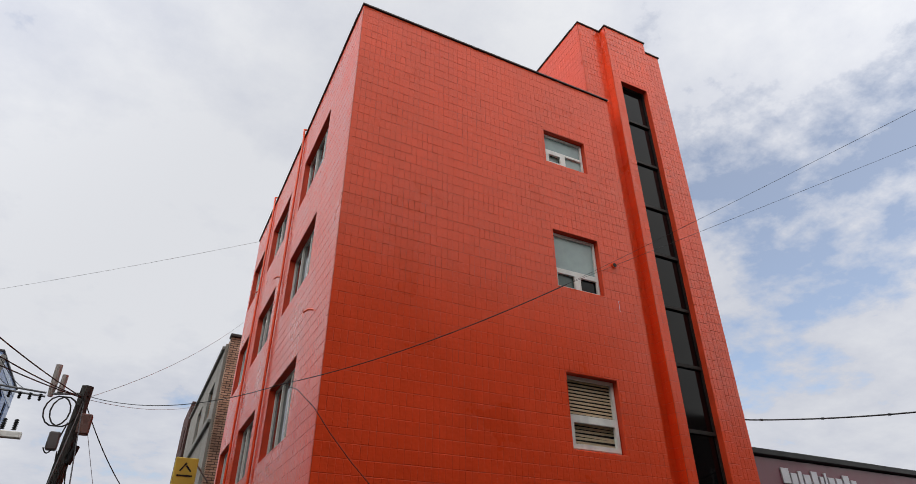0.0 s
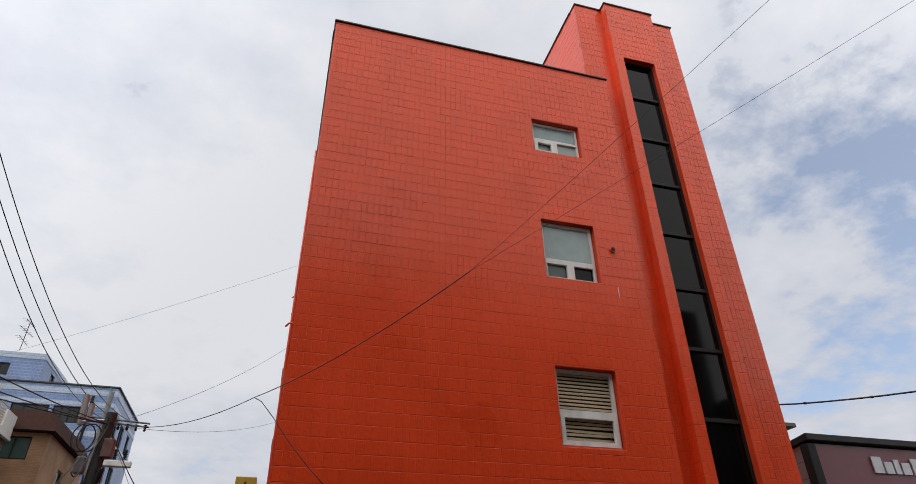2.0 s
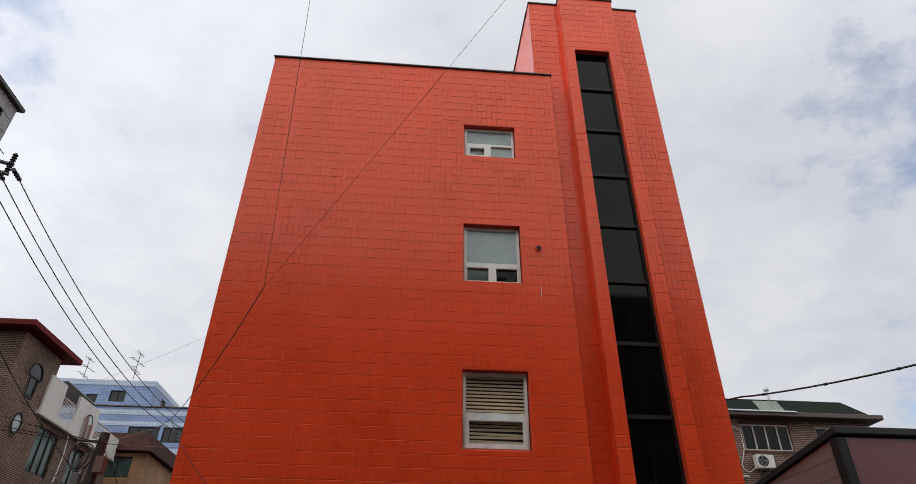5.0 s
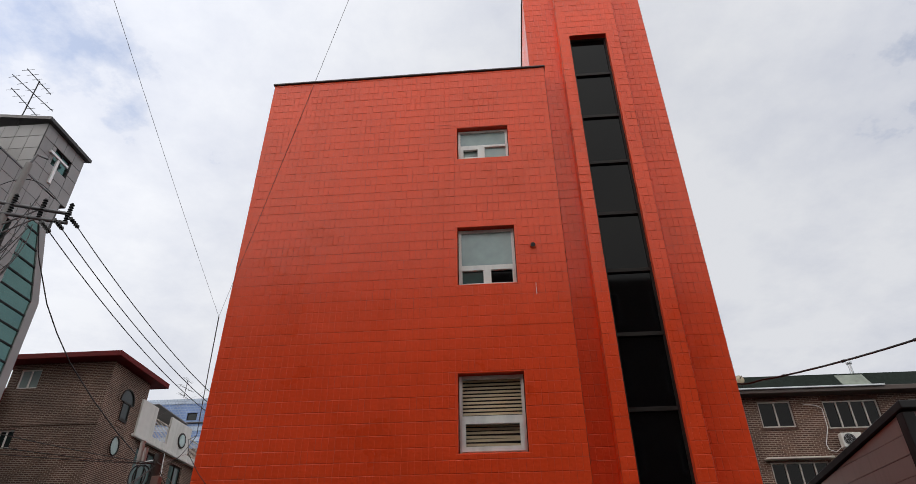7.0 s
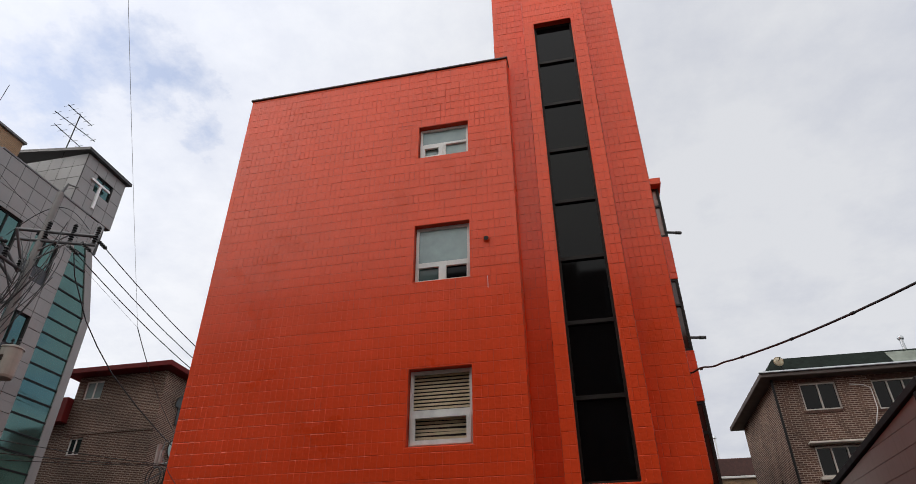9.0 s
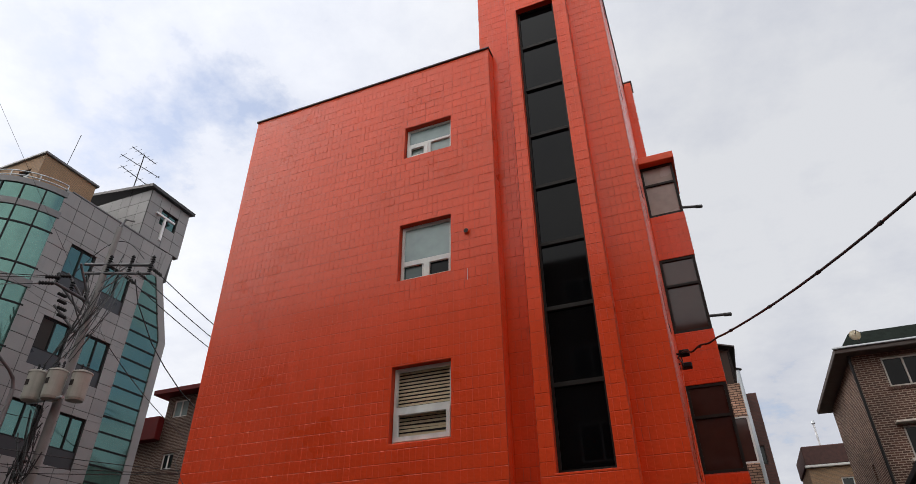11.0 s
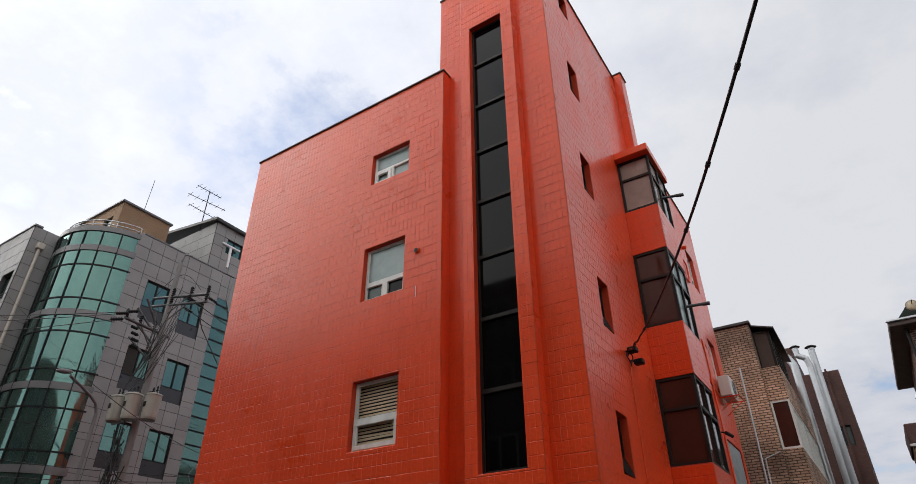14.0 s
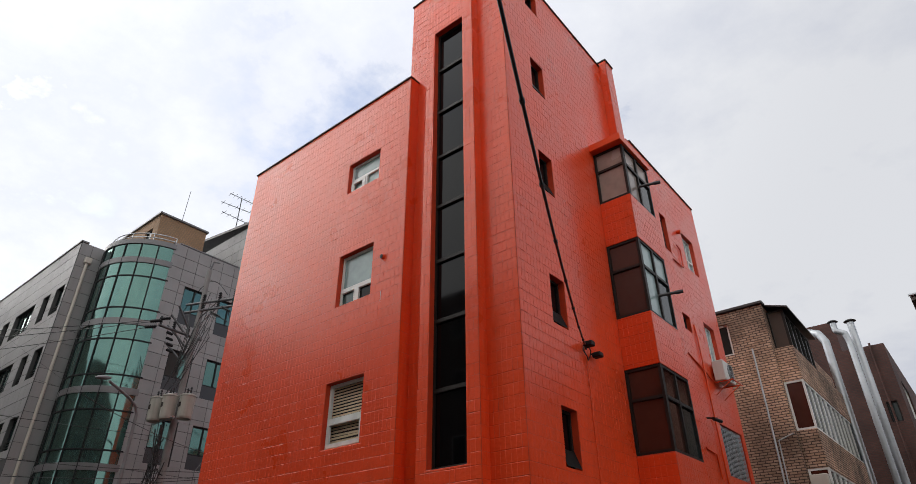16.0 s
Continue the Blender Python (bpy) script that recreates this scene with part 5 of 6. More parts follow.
# the shop's name: plain pale bars of its letters' size
for x, w, h in ((18.10, 0.36, 0.47), (18.52, 0.30, 0.34), (18.88, 0.20, 0.42), (19.14, 0.32, 0.34), (19.54, 0.30, 0.47), (19.92, 0.20, 0.34), (20.18, 0.12, 0.47), (20.36, 0.32, 0.34), (20.76, 0.30, 0.34), (21.14, 0.32, 0.47), (21.54, 0.28, 0.34)):
    part("sign_bar", bevelled(x + 0.26, x + w + 0.26, SY - 0.055, SY + 0.002, 5.66, 5.66 + h, 0.01), SIGNGREY, shop)

side_house = building("hip_roof_house", "low brick house with a wide green-grey hipped eave", 36.8, 43.3, 26.6, 34, 10.45, BRICK_BROWN)
eave(side_house, 36.0, 44.1, 25.8, 34.8, 10.45, 10.72, material("dull_green_fascia", (0.16, 0.18, 0.16), 0.6))
bm = bmesh.new()
v = [bm.verts.new(p) for p in ((36.1, 25.9, 10.722), (44.0, 25.9, 10.722), (44.0, 34.7, 10.722), (36.1, 34.7, 10.722), (40.0, 29.0, 11.5), (40.0, 31.5, 11.5))]
for f in ((3, 2, 1, 0), (0, 1, 4), (1, 2, 5, 4), (2, 3, 5), (3, 0, 4, 5)):
    bm.faces.new([v[i] for i in f])
part("roof", bm, SHINGLE, side_house)

# plain blocks that close the street behind the camera
for k, (x0, x1, y0, y1, z, m) in enumerate(((-16, -4.0, -26, -6.0, 16.0, BRICK_BROWN), (-3.2, 9.19, -24, -5.2, 15.4, BRICK_BROWN), (9.2, 20.5, -25, -5.4, 15.0, BRICK_BROWN), (21.5, 36, -26, -6, 11.0, BRICK_BROWN), (-44, -24.5, -20, 4, 20, BRICK_BROWN))):
    th = thing("street_house", "plain brick house across the street", "building", "houses across the street")
    bm = bmesh.new()
    box(bm, x0, x1, y0, y1, 0, z)
    part("wall", bm, m, th)
    f = Face("y", y1, 1)
    x = x0 + 1.0
    while x < x1 - 2.2:
        for zz in range(1, int(z / 3)):
            simple_window(f, th, x, x + 1.6, zz * 3 + 0.9, zz * 3 + 2.3, -0.05, DIM, PVC, 2, 0.06, "window")
        x += 2.9

# ---- poles, lamps and wires ----


def insulator(th, p, axis=(0, 0, 1), n=4, r=0.075):
    a = Vector(axis).normalized()
    bm = bmesh.new()
    for i in range(n):
        q = Vector(p) + a * i * 0.09
        tube(bm, q, q + a * 0.07, r, r * 0.45, seg=10)
    return part("insulator", bm, BLACK, th)


# transformer pole
CANCREAM = material("transformer_cream", (0.33, 0.315, 0.275), 0.55, dirt=0.4)
PX, PY = -7.75, 11.95
pole = thing("utility_pole", "concrete utility pole with three transformers and cross-arms", "utility pole", "utility poles")
bm = bmesh.new()
tube(bm, (PX, PY, 0), (PX + 0.10, PY + 0.12, 14.5), 0.165, 0.10, seg=16)
part("shaft", bm, CONCRETE, pole)
bm = bmesh.new()
tube(bm, (PX + 0.10, PY + 0.12, 14.45), (PX + 0.16, PY + 0.2, 14.95), 0.05, 0.03, seg=8)
tube(bm, (PX + 0.16, PY + 0.2, 14.92), (PX + 0.5, PY + 0.3, 14.8), 0.03, seg=8)
part("peak_bracket", bm, ARM, pole)
for z, ang, ln in ((12.9, 0.42, 2.4), (12.55, 0.40, 2.4), (11.4, -1.45, 2.0)):
    d = Vector((math.cos(ang), math.sin(ang), 0))
    bm = bmesh.new()
    tube(bm, Vector((PX, PY, z)) - d * ln * 0.25, Vector((PX, PY, z)) + d * ln * 0.75, 0.055, seg=6)
    part("cross_arm", bm, ARM, pole)
    for k in (0.1, 0.42, 0.72):
        insulator(pole, Vector((PX, PY, z + 0.05)) + d * ln * k, (0, 0, 1), 4)
    bm = bmesh.new()
    tube(bm, (PX, PY, z - 0.9), Vector((PX, PY, z)) + d * ln * 0.4, 0.025, seg=6)
    part("stay_brace", bm, ARM, pole)
for k, (z, dx, dy) in enumerate(((10.25, -0.62, -0.72), (10.9, -0.45, -0.85), (11.3, -0.25, -0.9), (11.6, 0.15, -0.85))):
    bm = bmesh.new()
    tube(bm, (PX, PY - 0.12, z), (PX + dx, PY + dy, z + 0.85), 0.045, seg=6)
    part("strut", bm, ARM, pole)
for k in range(9):
    bm = bmesh.new()
    tube(bm, (PX - 0.16, PY - 0.1, 5.0 + k * 0.55), (PX + 0.16, PY - 0.24, 5.0 + k * 0.55), 0.014, seg=6)
    part("step_bolt", bm, ARM, pole)
for k in range(4):
    insulator(pole, (PX - 0.55 + 0.12 * k, PY - 0.75, 11.5 - 0.28 * k), (0.6, 0.2, -0.3), 4, 0.065)
for k, (dx, dy) in enumerate(((-0.38, -0.53), (0.30, -0.39), (0.84, 0.02))):
    bm = bmesh.new()
    x, y = PX + dx, PY + dy
    tube(bm, (x, y, 7.95), (x, y, 8.73), 0.265, 0.28, seg=24)
    tank = part("transformer", bm, CANCREAM, pole, "cream transformer can")
    bm = bmesh.new()
    tube(bm, (x, y, 8.733), (x, y, 8.78), 0.305, 0.295, seg=24)
    part("rim", bm, CANCREAM, tank)
    bm = bmesh.new()
    tube(bm, (x, y, 8.783), (x, y, 8.84), 0.28, 0.16, seg=24)
    part("lid", bm, CANCREAM, tank)
    bm = bmesh.new()
    tube(bm, (x, y, 7.88), (x, y, 7.947), 0.245, 0.265, seg=24)
    part("foot_ring", bm, CANCREAM, tank)
    for s in (-0.12, 0.12):
        insulator(tank, (x + s, y, 8.83), (0, 0, 1), 3, 0.05)
    bm = bmesh.new()
    box(bm, x - 0.07, x + 0.07, y - 0.285, y - 0.272, 8.30, 8.48)
    part("plate_mark", bm, DARKFRAME, tank)
bm = bmesh.new()
tube(bm, (PX - 0.7, PY - 0.35, 7.9), (PX + 0.8, PY - 0.35, 7.9), 0.05, seg=6)
part("platform", bm, STEEL, pole)
for k in range(38):
    a, b = Vector((PX + rnd.uniform(-0.35, 0.35), PY - rnd.uniform(0.2, 0.5), rnd.uniform(5.2, 7.9))), Vector((PX + rnd.uniform(-0.7, 0.7), PY - rnd.uniform(0.1, 0.6), rnd.uniform(5.0, 7.3)))
    wire("pole_cable", sagging(a, b, rnd.uniform(0.1, 0.6), 12), rnd.choice((0.010, 0.014, 0.02)), WIRE, "loose black cable looped on a pole", "cable", "pole cables")
for k in range(20):
    a = Vector((PX + rnd.uniform(-0.5, 1.6), PY + rnd.uniform(-0.5, 0.6), rnd.uniform(11.2, 13.0)))
    b = Vector((PX + rnd.uniform(-0.4, 0.9), PY - 0.5, rnd.uniform(8.8, 10.0)))
    mid = a.lerp(b, 0.5) + Vector((rnd.uniform(0.2, 0.9), 0, 0.3))
    wire("jumper_cable", [a.lerp(mid, i / 10).lerp(mid.lerp(b, i / 10), i / 10) for i in range(11)], 0.013, WIRE, "black jumper cable on a pole", "cable", "pole cables")
wire("jumper_loop", [(PX - 1.4 + 2.9 * i / 20, PY + 0.1 + 0.3 * i / 20, 13.0 + 1.0 * math.sin(math.pi * i / 20)) for i in range(21)], 0.014, WIRE, "black jumper cable looped over a pole head", "cable", "pole cables")

# street lamp
LAMPGREY = material("lamp_grey", (0.17, 0.17, 0.175), 0.55, vary=0.15)
lamp = thing("street_lamp", "grey street lamp on a curved arm", "street lamp")
bm = bmesh.new()
tube(bm, (-7.75, 10.6, 0), (-7.7, 10.55, 7.9), 0.09, 0.06, seg=12)
part("post", bm, LAMPGREY, lamp)
bm = bmesh.new()
pts = [Vector(p) for p in ((-7.7, 10.55, 7.9), (-7.62, 10.4, 8.18), (-7.5, 10.1, 8.35), (-7.3, 9.6, 8.52), (-7.05, 9.05, 8.66))]
for p, q in zip(pts, pts[1:]):
    tube(bm, p, q, 0.05, seg=10)
part("arm", bm, LAMPGREY, lamp)
bm = bmesh.new()
bmesh.ops.create_uvsphere(bm, u_segments=16, v_segments=8, radius=1, matrix=Matrix.Translation((-6.92, 8.78, 8.70)) @ Euler((0.25, 0, 0.45)).to_matrix().to_4x4() @ Matrix.Diagonal((0.14, 0.36, 0.08, 1)))
part("head", bm, LAMPGREY, lamp)

# short leaning pole in the side street
sp = thing("utility_pole", "weathered pole wrapped in cables beside the red building", "utility pole", "utility poles")
bm = bmesh.new()
tube(bm, (-1.55, 12.7, 0), (-1.38, 12.64, 5.62), 0.16, 0.10, seg=14)
part("shaft", bm, material("old_pole", (0.055, 0.052, 0.049), 0.9, vary=0.35, bump=0.6), sp)
part("junction_box", bevelled(-1.35, -1.15, 12.45, 12.62, 4.75, 5.1, 0.02), material("pinkish_box", (0.17, 0.10, 0.085), 0.6), sp)
part("cabinet", bevelled(-1.72, -1.55, 12.45, 12.6, 4.45, 4.75, 0.02), GREYMETAL, sp)
bm = bmesh.new()
tube(bm, (-1.93, 12.76, 5.40), (-1.93, 12.76, 5.56), 0.04, 0.06, seg=10)
tube(bm, (-1.93, 12.76, 5.56), (-1.94, 12.76, 5.98), 0.058, seg=10)
part("cell_antenna", bm, ANTENNA, sp)
bm = bmesh.new()
tube(bm, (-1.79, 12.72, 5.48), (-1.79, 12.72, 5.80), 0.05, seg=10)
part("cell_antenna", bm, ANTENNA, sp)
bm = bmesh.new()
tube(bm, (-1.95, 12.76, 5.45), (-1.38, 12.66, 5.5), 0.025, seg=6)
part("bracket", bm, STEEL, sp)
bm = bmesh.new()
tube(bm, (-1.32, 12.5, 4.25), (-1.26, 12.5, 4.55), 0.055, seg=10)
part("splice_case", bm, BLACK, sp)
for k in range(10):
    a = Vector((-1.4 + rnd.uniform(-0.16, 0.16), 12.5, rnd.uniform(3.6, 5.5)))
    b = a + Vector((rnd.uniform(-0.25, 0.25), 0, rnd.uniform(-0.9, -0.2)))
    wire("pole_cable", sagging(a, b, rnd.uniform(0.05, 0.3), 10), 0.012, WIRE, "loose black cable looped on a pole", "cable", "pole cables")
for k in range(2):
    wire("cable_coil", [(-1.62 - 0.1 * k + 0.2 * math.cos(i * 0.45), 12.5, 5.1 + 0.26 * math.sin(i * 0.45)) for i in range(15)], 0.014, WIRE, "coil of black cable hung on a pole", "cable", "pole cables")

# far pole with a cross-arm and small transformers
fp = thing("utility_pole", "slim grey pole with a cross-arm before the blue house", "utility pole", "utility poles")
bm = bmesh.new()
tube(bm, (-7.9, 37.5, 0), (-7.6, 37.5, 13.7), 0.2, 0.13, seg=12)
part("shaft", bm, CONCRETE, fp)
for z in (12.2, 12.0):
    bm = bmesh.new()
    tube(bm, (-8.6, 37.3, z), (-5.2, 37.3, z - 0.2), 0.05, seg=6)
    part("cross_arm", bm, ARM, fp)
for k in range(5):
    insulator(fp, (-7.2 + k * 0.45, 37.3, 11.9), (0, 0, -1), 4, 0.09)
part("platform", bevelled(-7.3, -5.6, 37.0, 37.4, 9.6, 9.9, 0.03), WHITEWALL, fp)
for k in range(3):
    insulator(fp, (-7.0 + k * 0.5, 37.2, 10.0), (0, 0, 1), 6, 0.12)

# three power lines between the poles
for k, (y, z) in enumerate(((12.0, 11.84), (12.4, 12.2), (12.95, 12.62))):
    a = Vector((-6.0, y, z))
    wire("power_line", sagging(a, (-7.4 + k * 0.6, 36.9, 12.0), 1.3, 30), 0.016, WIRE, "black power line slung between poles", "cable", "power lines")
    insulator(pole, a + Vector((0.0, -0.35, 0.06)), (0.0, 1, -0.15), 5, 0.07)
for k, (x, y, z, xe, ye, ze) in enumerate(((-7.45, 10.5, 11.62, -24.5, -0.2, 12.3), (-7.42, 10.15, 11.4, -24.5, 0.1, 11.7), (-7.38, 10.0, 11.1, -24.0, 0.3, 10.5))):
    insulator(pole, (x - 0.05, y - 0.05, z), (0.86, 0.5, 0.0), 5, 0.07)
    wire("street_cable", sagging((x, y, z), (xe, ye, ze), 0.35, 24), 0.014, WIRE, "black cable along the street between poles", "cable", "street cables")
wire("street_cable", sagging((PX, PY - 0.2, 7.3), (-9.2, -24, 7.6), 0.5, 24), 0.010, WIRE, "black cable along the street between poles", "cable", "street cables")
wire("drop_cable", [(-7.5, 13.2, 12.9), (-7.5, 13.6, 12.1), (-7.5, 14.66, 10.92), (-7.5, 15.5, 10.3), (-7.5, 16.5, 9.7), (-7.5, 18.2, 9.0), (-7.5, 20.05, 8.38), (-7.6, 26, 6.9)], 0.02, WIRE, "slack black cable hanging from a pole", "cable", "street cables")
# cables of the side street
wire("thick_cable", [(10.74 + 0.4226 * u, 10.61 - 0.9063 * u, 6.04 - 0.242 * u + 0.0186 * u * u + (0.022 * math.sin(u * 9.0) * (1.9 - u) if u < 1.9 else 0)) for u in [i * 0.12 - 0.15 for i in range(20)] + [2.3 + i * 0.5 for i in range(43)]], 0.016, WIRE, "thick black service cable fixed to the red wall", "cable")
tied = thing("cable_ties", "black ties on a thick service cable", "cable tie")
for k in range(14):
    u = 0.8 + k * 1.15
    p = [Vector((10.74 + 0.4226 * w, 10.61 - 0.9063 * w, 6.04 - 0.242 * w + 0.0186 * w * w)) for w in (u, u + 0.05)]
    bm = bmesh.new()
    tube(bm, p[0], p[1], 0.024, seg=8)
    part("tie", bm, WIRE, tied)
J = Vector((3.51, 4.69, 5.15))
tail = Vector((1.37, 8.9, 4.96))
wire("thin_wire", sagging(J, tail, 0.12, 12) + sagging(tail, (-1.38, 12.6, 5.45), 0.25, 16)[1:], 0.006, WIRE, "thin dark service wire across the front", "cable", "thin wires")
for ang, c1, c2, n in ((-57, 0.143, 0.002, 22), (-76, 0.020, 0.004, 30)):
    d = Vector((math.cos(radians(ang)), math.sin(radians(ang)), 0))
    wire("thin_wire", [J + d * u * 0.5 + Vector((0, 0, c1 * u * 0.5 + c2 * (u * 0.5) ** 2)) for u in range(n)], 0.0016, WIRE, "thin dark service wire across the front", "cable", "thin wires")
wire("thin_wire", [tail, (1.50, 8.4, 4.75), (1.70, 8.12, 4.45), (1.95, 8.1, 4.13), (2.27, 8.1, 3.79), (2.7, 8.12, 3.4), (3.4, 8.14, 2.9), (4.3, 8.2, 2.4)], 0.006, WIRE, "thin dark service wire across the front", "cable", "thin wires")
P1 = Vector((-1.38, 12.64, 5.4))
for k, (b, sag) in enumerate((((-3.6, 3.0, 5.05), 0.2), ((-3.5, 3.2, 4.5), 0.2), ((-3.6, 2.6, 4.0), 0.15), ((-1.2, 9.0, 3.2), 0.05), ((-0.9, 8.8, 3.1), 0.05), ((-0.3, 13.0, 3.9), 0.1), ((1.85, 19.9, 10.4), 0.25), ((2.0, 24, 9.0), 0.3), ((0.4, 22.5, 1.5), 0.2))):
    wire("street_cable", sagging(P1, b, sag, 20), 0.009 if k < 6 else 0.005, WIRE if k < 6 else WIREGREY, "cable fanning out from a street pole", "cable", "street cables")
wire("thin_wire", sagging((-14, 31.0, 11.7), (1.8, 18.8, 12.95), 0.2, 20), 0.005, WIREGREY, "thin wire against the sky", "cable", "thin wires")

# ---- small things on the red building ----
bm = bmesh.new()
tube(bm, (7.50, YF + 0.05, 8.14), (7.50, YF - 0.06, 8.13), 0.062, 0.058, seg=16)
pp = part("vent_pipe", bm, REDSMOOTH, house, "short red vent pipe stub")
# black disc on the closed end stands in for the shaded hollow
bm = bmesh.new()
tube(bm, (7.50, YF - 0.055, 8.13), (7.50, YF - 0.064, 8.13), 0.046, seg=16)
part("vent_mouth", bm, BLACK, pp)
bm = bmesh.new()
tube(bm, rear.p(16.75, 11.36, 0), rear.p(16.75, 11.33, 0.14), 0.06, seg=12)
part("vent_pipe", bm, REDSMOOTH, house)
bm = bmesh.new()
front.box(bm, 7.492, 7.500, 7.10, 7.34, 0.012, 0.0145)
part("paint_drip", bm, SIGNWHITE, house, "thin white drip stain")
bm = bmesh.new()
front.box(bm, 5.62, 5.98, 11.335, 11.343, 0.011, 0.0148)
front.box(bm, 6.0, 6.06, 11.30, 11.307, 0.011, 0.0148)
part("crack", bm, JOINT, house, "fine crack in the paint over a window")
# flood lamps and the cable's anchor
fl = thing("flood_lamp", "pair of small black flood lamps on the red wall", "lamp")
for dy, dz in ((0.0, 0.02), (0.30, -0.12)):
    bm = bevelled(10.725, 10.905, 10.55 + dy, 10.70 + dy, 6.0 + dz, 6.10 + dz, 0.015)
    part("lamp_head", bm, BLACK, fl)
bm = bmesh.new()
tube(bm, (10.665, 10.65, 6.08), (10.875, 10.65, 6.06), 0.02, seg=8)
tube(bm, (10.665, 10.9, 5.98), (10.825, 10.9, 5.93), 0.02, seg=8)
part("lamp_bracket", bm, BLACK, fl)
wire("wall_cable", [(10.69, 10.63, 6.02), (10.72, 10.66, 5.85), (10.70, 10.68, 5.6), (10.686, 10.7, 4.6), (10.686, 10.72, 1.0)], 0.010, REDSMOOTH, "red painted cable down the wall", "cable")
wire("cable_loop", [(10.725 + 0.03 * math.sin(i), 10.68 + 0.12 * math.cos(i * 0.5), 5.92 + 0.13 * math.sin(i * 0.5)) for i in range(14)], 0.012, WIRE, "black cable loop at the wall anchor", "cable")
# laundry brackets on the bay
for z in (10.75, 7.75):
    th = thing("rail_bracket", "dark weathered steel bracket sticking out of the bay", "bracket", "bay brackets")
    bm = bmesh.new()
    tube(bm, (11.46, 13.0, z), (11.92, 13.22, z + 0.06), 0.035, seg=8)
    part("arm", bm, COPING, th)
    bm = bmesh.new()
    tube(bm, (11.80, 13.16, z + 0.04), (11.94, 13.23, z + 0.06), 0.045, seg=8)
    part("tip", bm, COPING, th)
# painted pipes on the side wall
for k, pts in enumerate((((11.02, 16.5, 8.3), (11.04, 16.52, 7.9), (11.04, 16.55, 4.0), (11.04, 16.56, 0.8)), ((11.02, 15.6, 7.25), (11.04, 16.6, 7.0), (11.04, 17.15, 6.85)), ((11.03, 15.5, 4.9), (11.04, 16.1, 4.85), (11.04, 16.15, 4.3)), ((11.02, 15.95, 10.1), (11.04, 16.6, 10.1), (11.04, 16.65, 10.7), (11.04, 16.4, 10.75)))):
    wire("wall_pipe", pts, 0.022, REDSMOOTH, "thin red painted pipe on the wall", "pipe", "wall pipes")
th = thing("wall_camera", "small dark wall camera", "camera")
bm = bmesh.new()
tube(bm, rear.p(16.0, 5.70, 0), rear.p(16.0, 5.65, 0.26), 0.02, seg=8)
tube(bm, rear.p(15.9, 5.63, 0.2), rear.p(16.22, 5.61, 0.27), 0.045, seg=10)
part("body", bm, BLACK, th)
# pipes, hooks and the yellow sign on the side-street wall
for y in (12.9, 16.4):
    wire("downpipe", [(XL - 0.05, y, 0.5), (XL - 0.05, y, ZR - 0.1), (XL - 0.07, y, ZR + 0.25), (XL + 0.1, y, ZR + 0.3)], 0.03, REDSMOOTH, "red painted rainwater downpipe", "pipe", "side downpipes")
for y, z in ((9.3, 6.42), (13.3, 8.95), (16.5, 10.0)):
    wire("wall_hook", [(XL, y, z), (XL - 0.07, y + 0.1, z + 0.03), (XL - 0.12, y + 0.2, z + 0.01)], 0.018, REDSMOOTH, "small red painted hook", "hook", "wall hooks")
sign = thing("hanging_sign", "yellow projecting sign with dark characters", "sign")
part("panel", bevelled(0.74, 1.36, 19.9, 20.05, 4.5, 6.0, 0.02), YELLOW, sign)
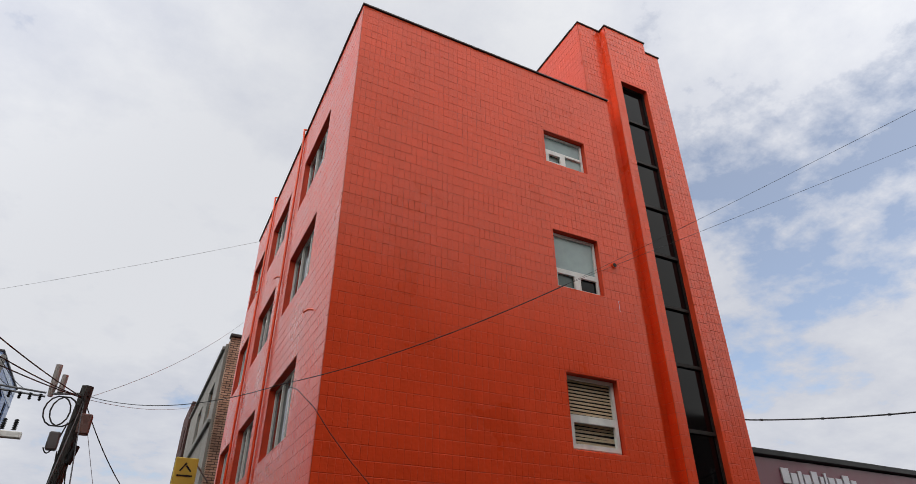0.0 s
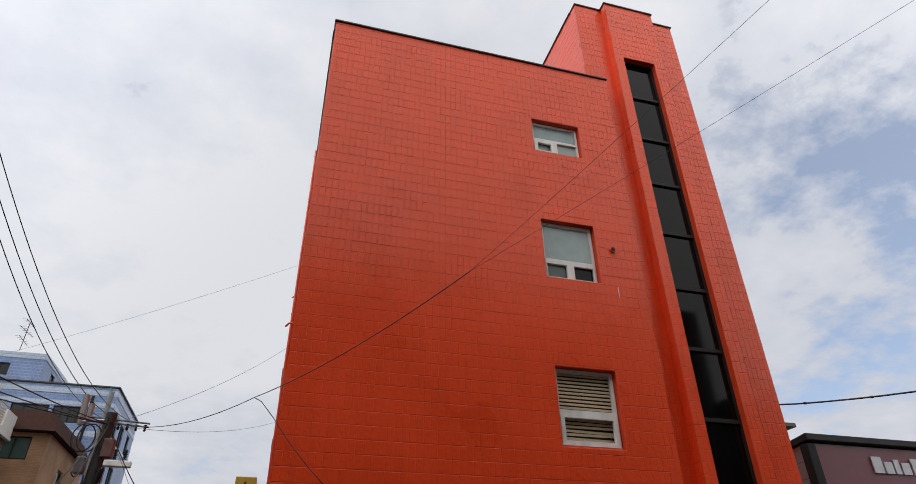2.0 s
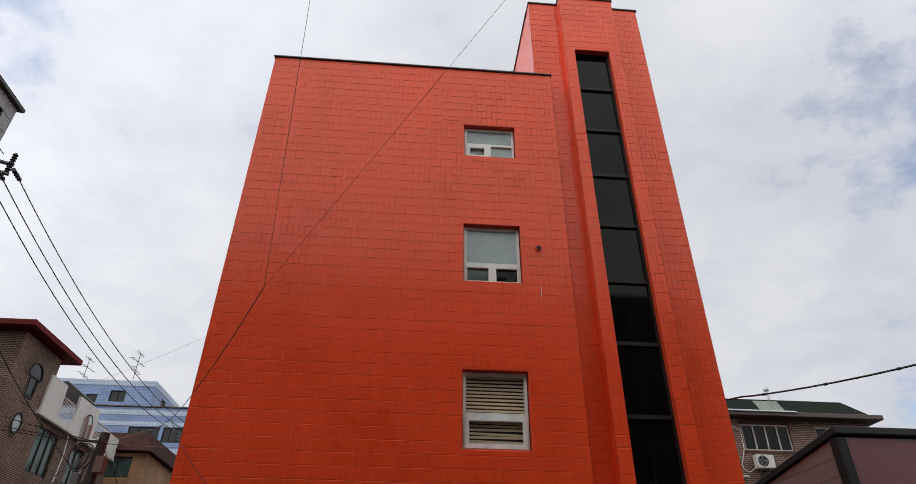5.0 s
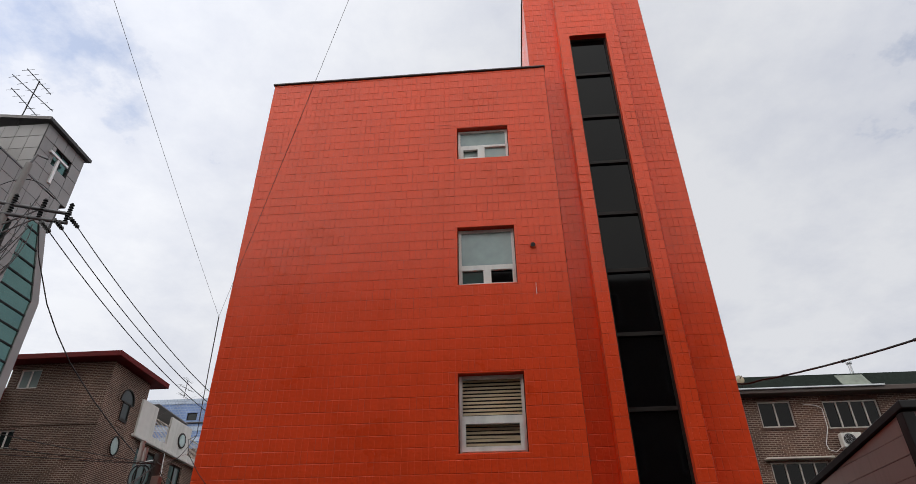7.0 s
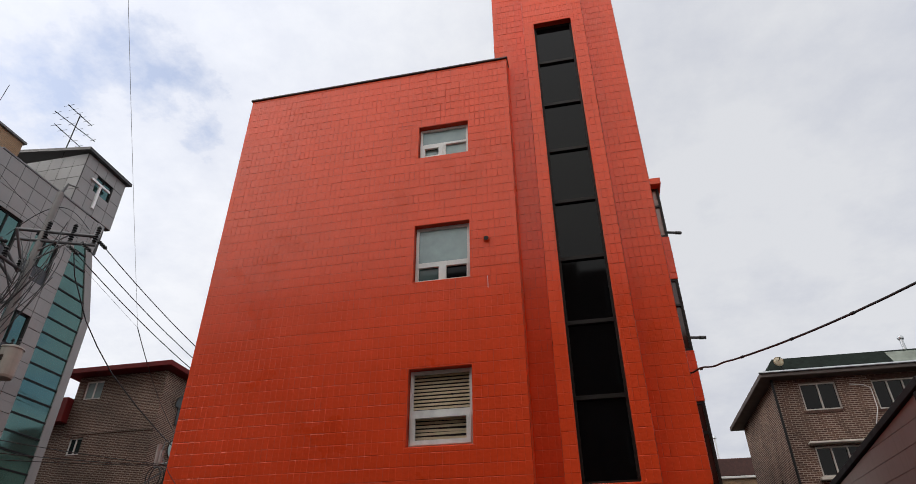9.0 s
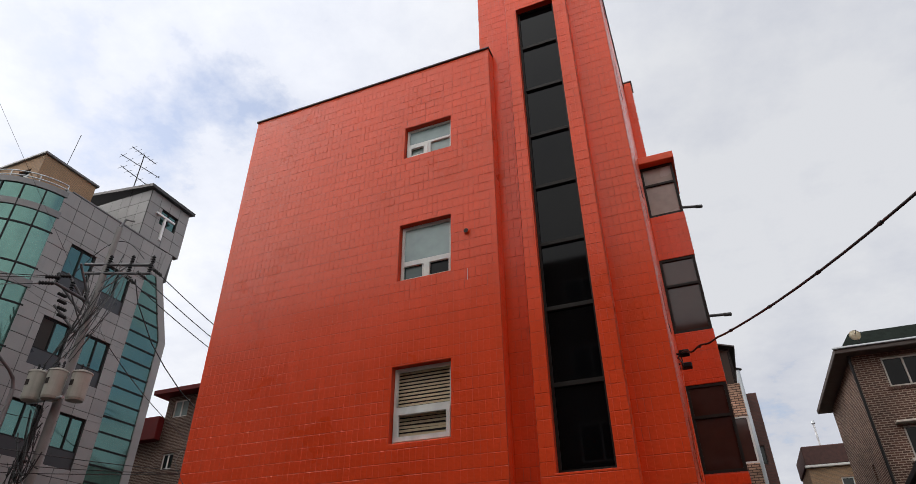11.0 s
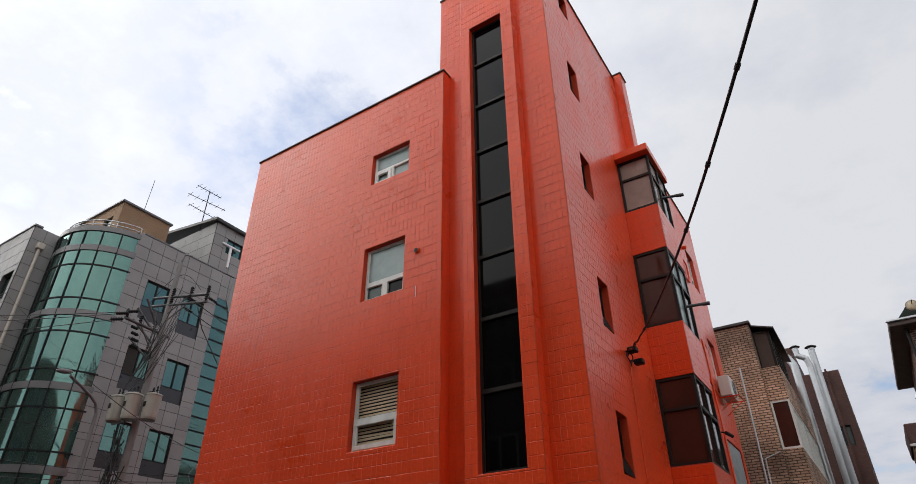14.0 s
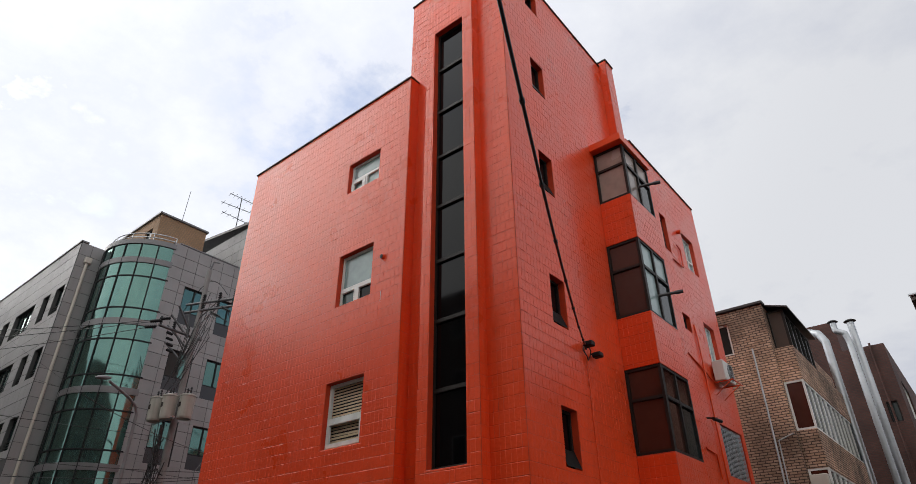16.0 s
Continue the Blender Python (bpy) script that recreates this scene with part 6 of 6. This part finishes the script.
# the one readable syllable: two slanting strokes over a level one
for x0, z0, x1, z1 in ((1.05, 5.85, 0.90, 5.62), (1.05, 5.78, 1.20, 5.62), (0.84, 5.50, 1.26, 5.50)):
    bm = bmesh.new()
    d = (Vector((x1, 0, z1)) - Vector((x0, 0, z0))).normalized()
    n = Vector((-d.z, 0, d.x)) * 0.022
    v = [bm.verts.new((p[0] + q * n.x, y, p[1] + q * n.z)) for y in (19.885, 19.899) for p, q in (((x0, z0), -1), ((x1, z1), -1), ((x1, z1), 1), ((x0, z0), 1))]
    for f in ((3, 2, 1, 0), (4, 5, 6, 7), (0, 1, 5, 4), (1, 2, 6, 5), (2, 3, 7, 6), (3, 0, 4, 7)):
        bm.faces.new([v[i] for i in f])
    part("character_stroke", bm, BLACK, sign)
for z, w in ((5.15, 0.45), (5.0, 0.3)):
    bm = bmesh.new()
    box(bm, 1.05 - w * 0.4, 1.05 + w * 0.4, 19.885, 19.9, z, z + 0.06)
    part("character_bar", bm, BLACK, sign)
bm = bmesh.new()
tube(bm, (1.36, 19.97, 5.8), (2.0, 22.6, 5.8), 0.03, seg=6)
part("arm", bm, STEEL, sign)

# ---- wall tiles of the red building ----
tiled(front, wall_front, XL, XR, 0.6, ZR, [W1, W2, W3], single=(4.3, 7.9, 3.6, 6.4))
tiled(Face("x", XR, 1), wall_return, YF, YT, 0.6, ZR, [])
tiled(left, wall_left, YF, YB, 0.6, ZR, LEFTW)
tiled(tfront, tower_l, XT0, 8.55, 0.6, ZT, [])
tiled(tfront, tower_r, 9.94, XT1, 0.6, ZT, [])
tiled(pil, tower_p, 8.55, 9.94, 0.6, ZT + 0.03, [STAIR])
tiled(Face("x", 8.55, -1), tower_p, 8.30, YT, 0.6, ZT, [])
tiled(Face("x", 9.94, 1), tower_p, 8.30, YT, 0.6, ZT, [])
tiled(right, tower_side, YT, 13.70, 0.6, ZT, SMALL + [(BY0 - 0.012, 14.0, 3.2, 11.94)])
tiled(Face("x", XT0, -1), tower_left, YT, 14.0, ZR - 0.6, ZT, [])
tiled(side_pil, pil_side, 13.70, 14.15, 11.95, ZT + 0.12, [])
tiled(Face("y", 13.70, -1), pil_side, XT1 + 0.012, PXS, 11.95, ZT + 0.12, [])
tiled(rear, wall_rear, 14.15, YB, 0.6, ZS, list(REARW.values()))
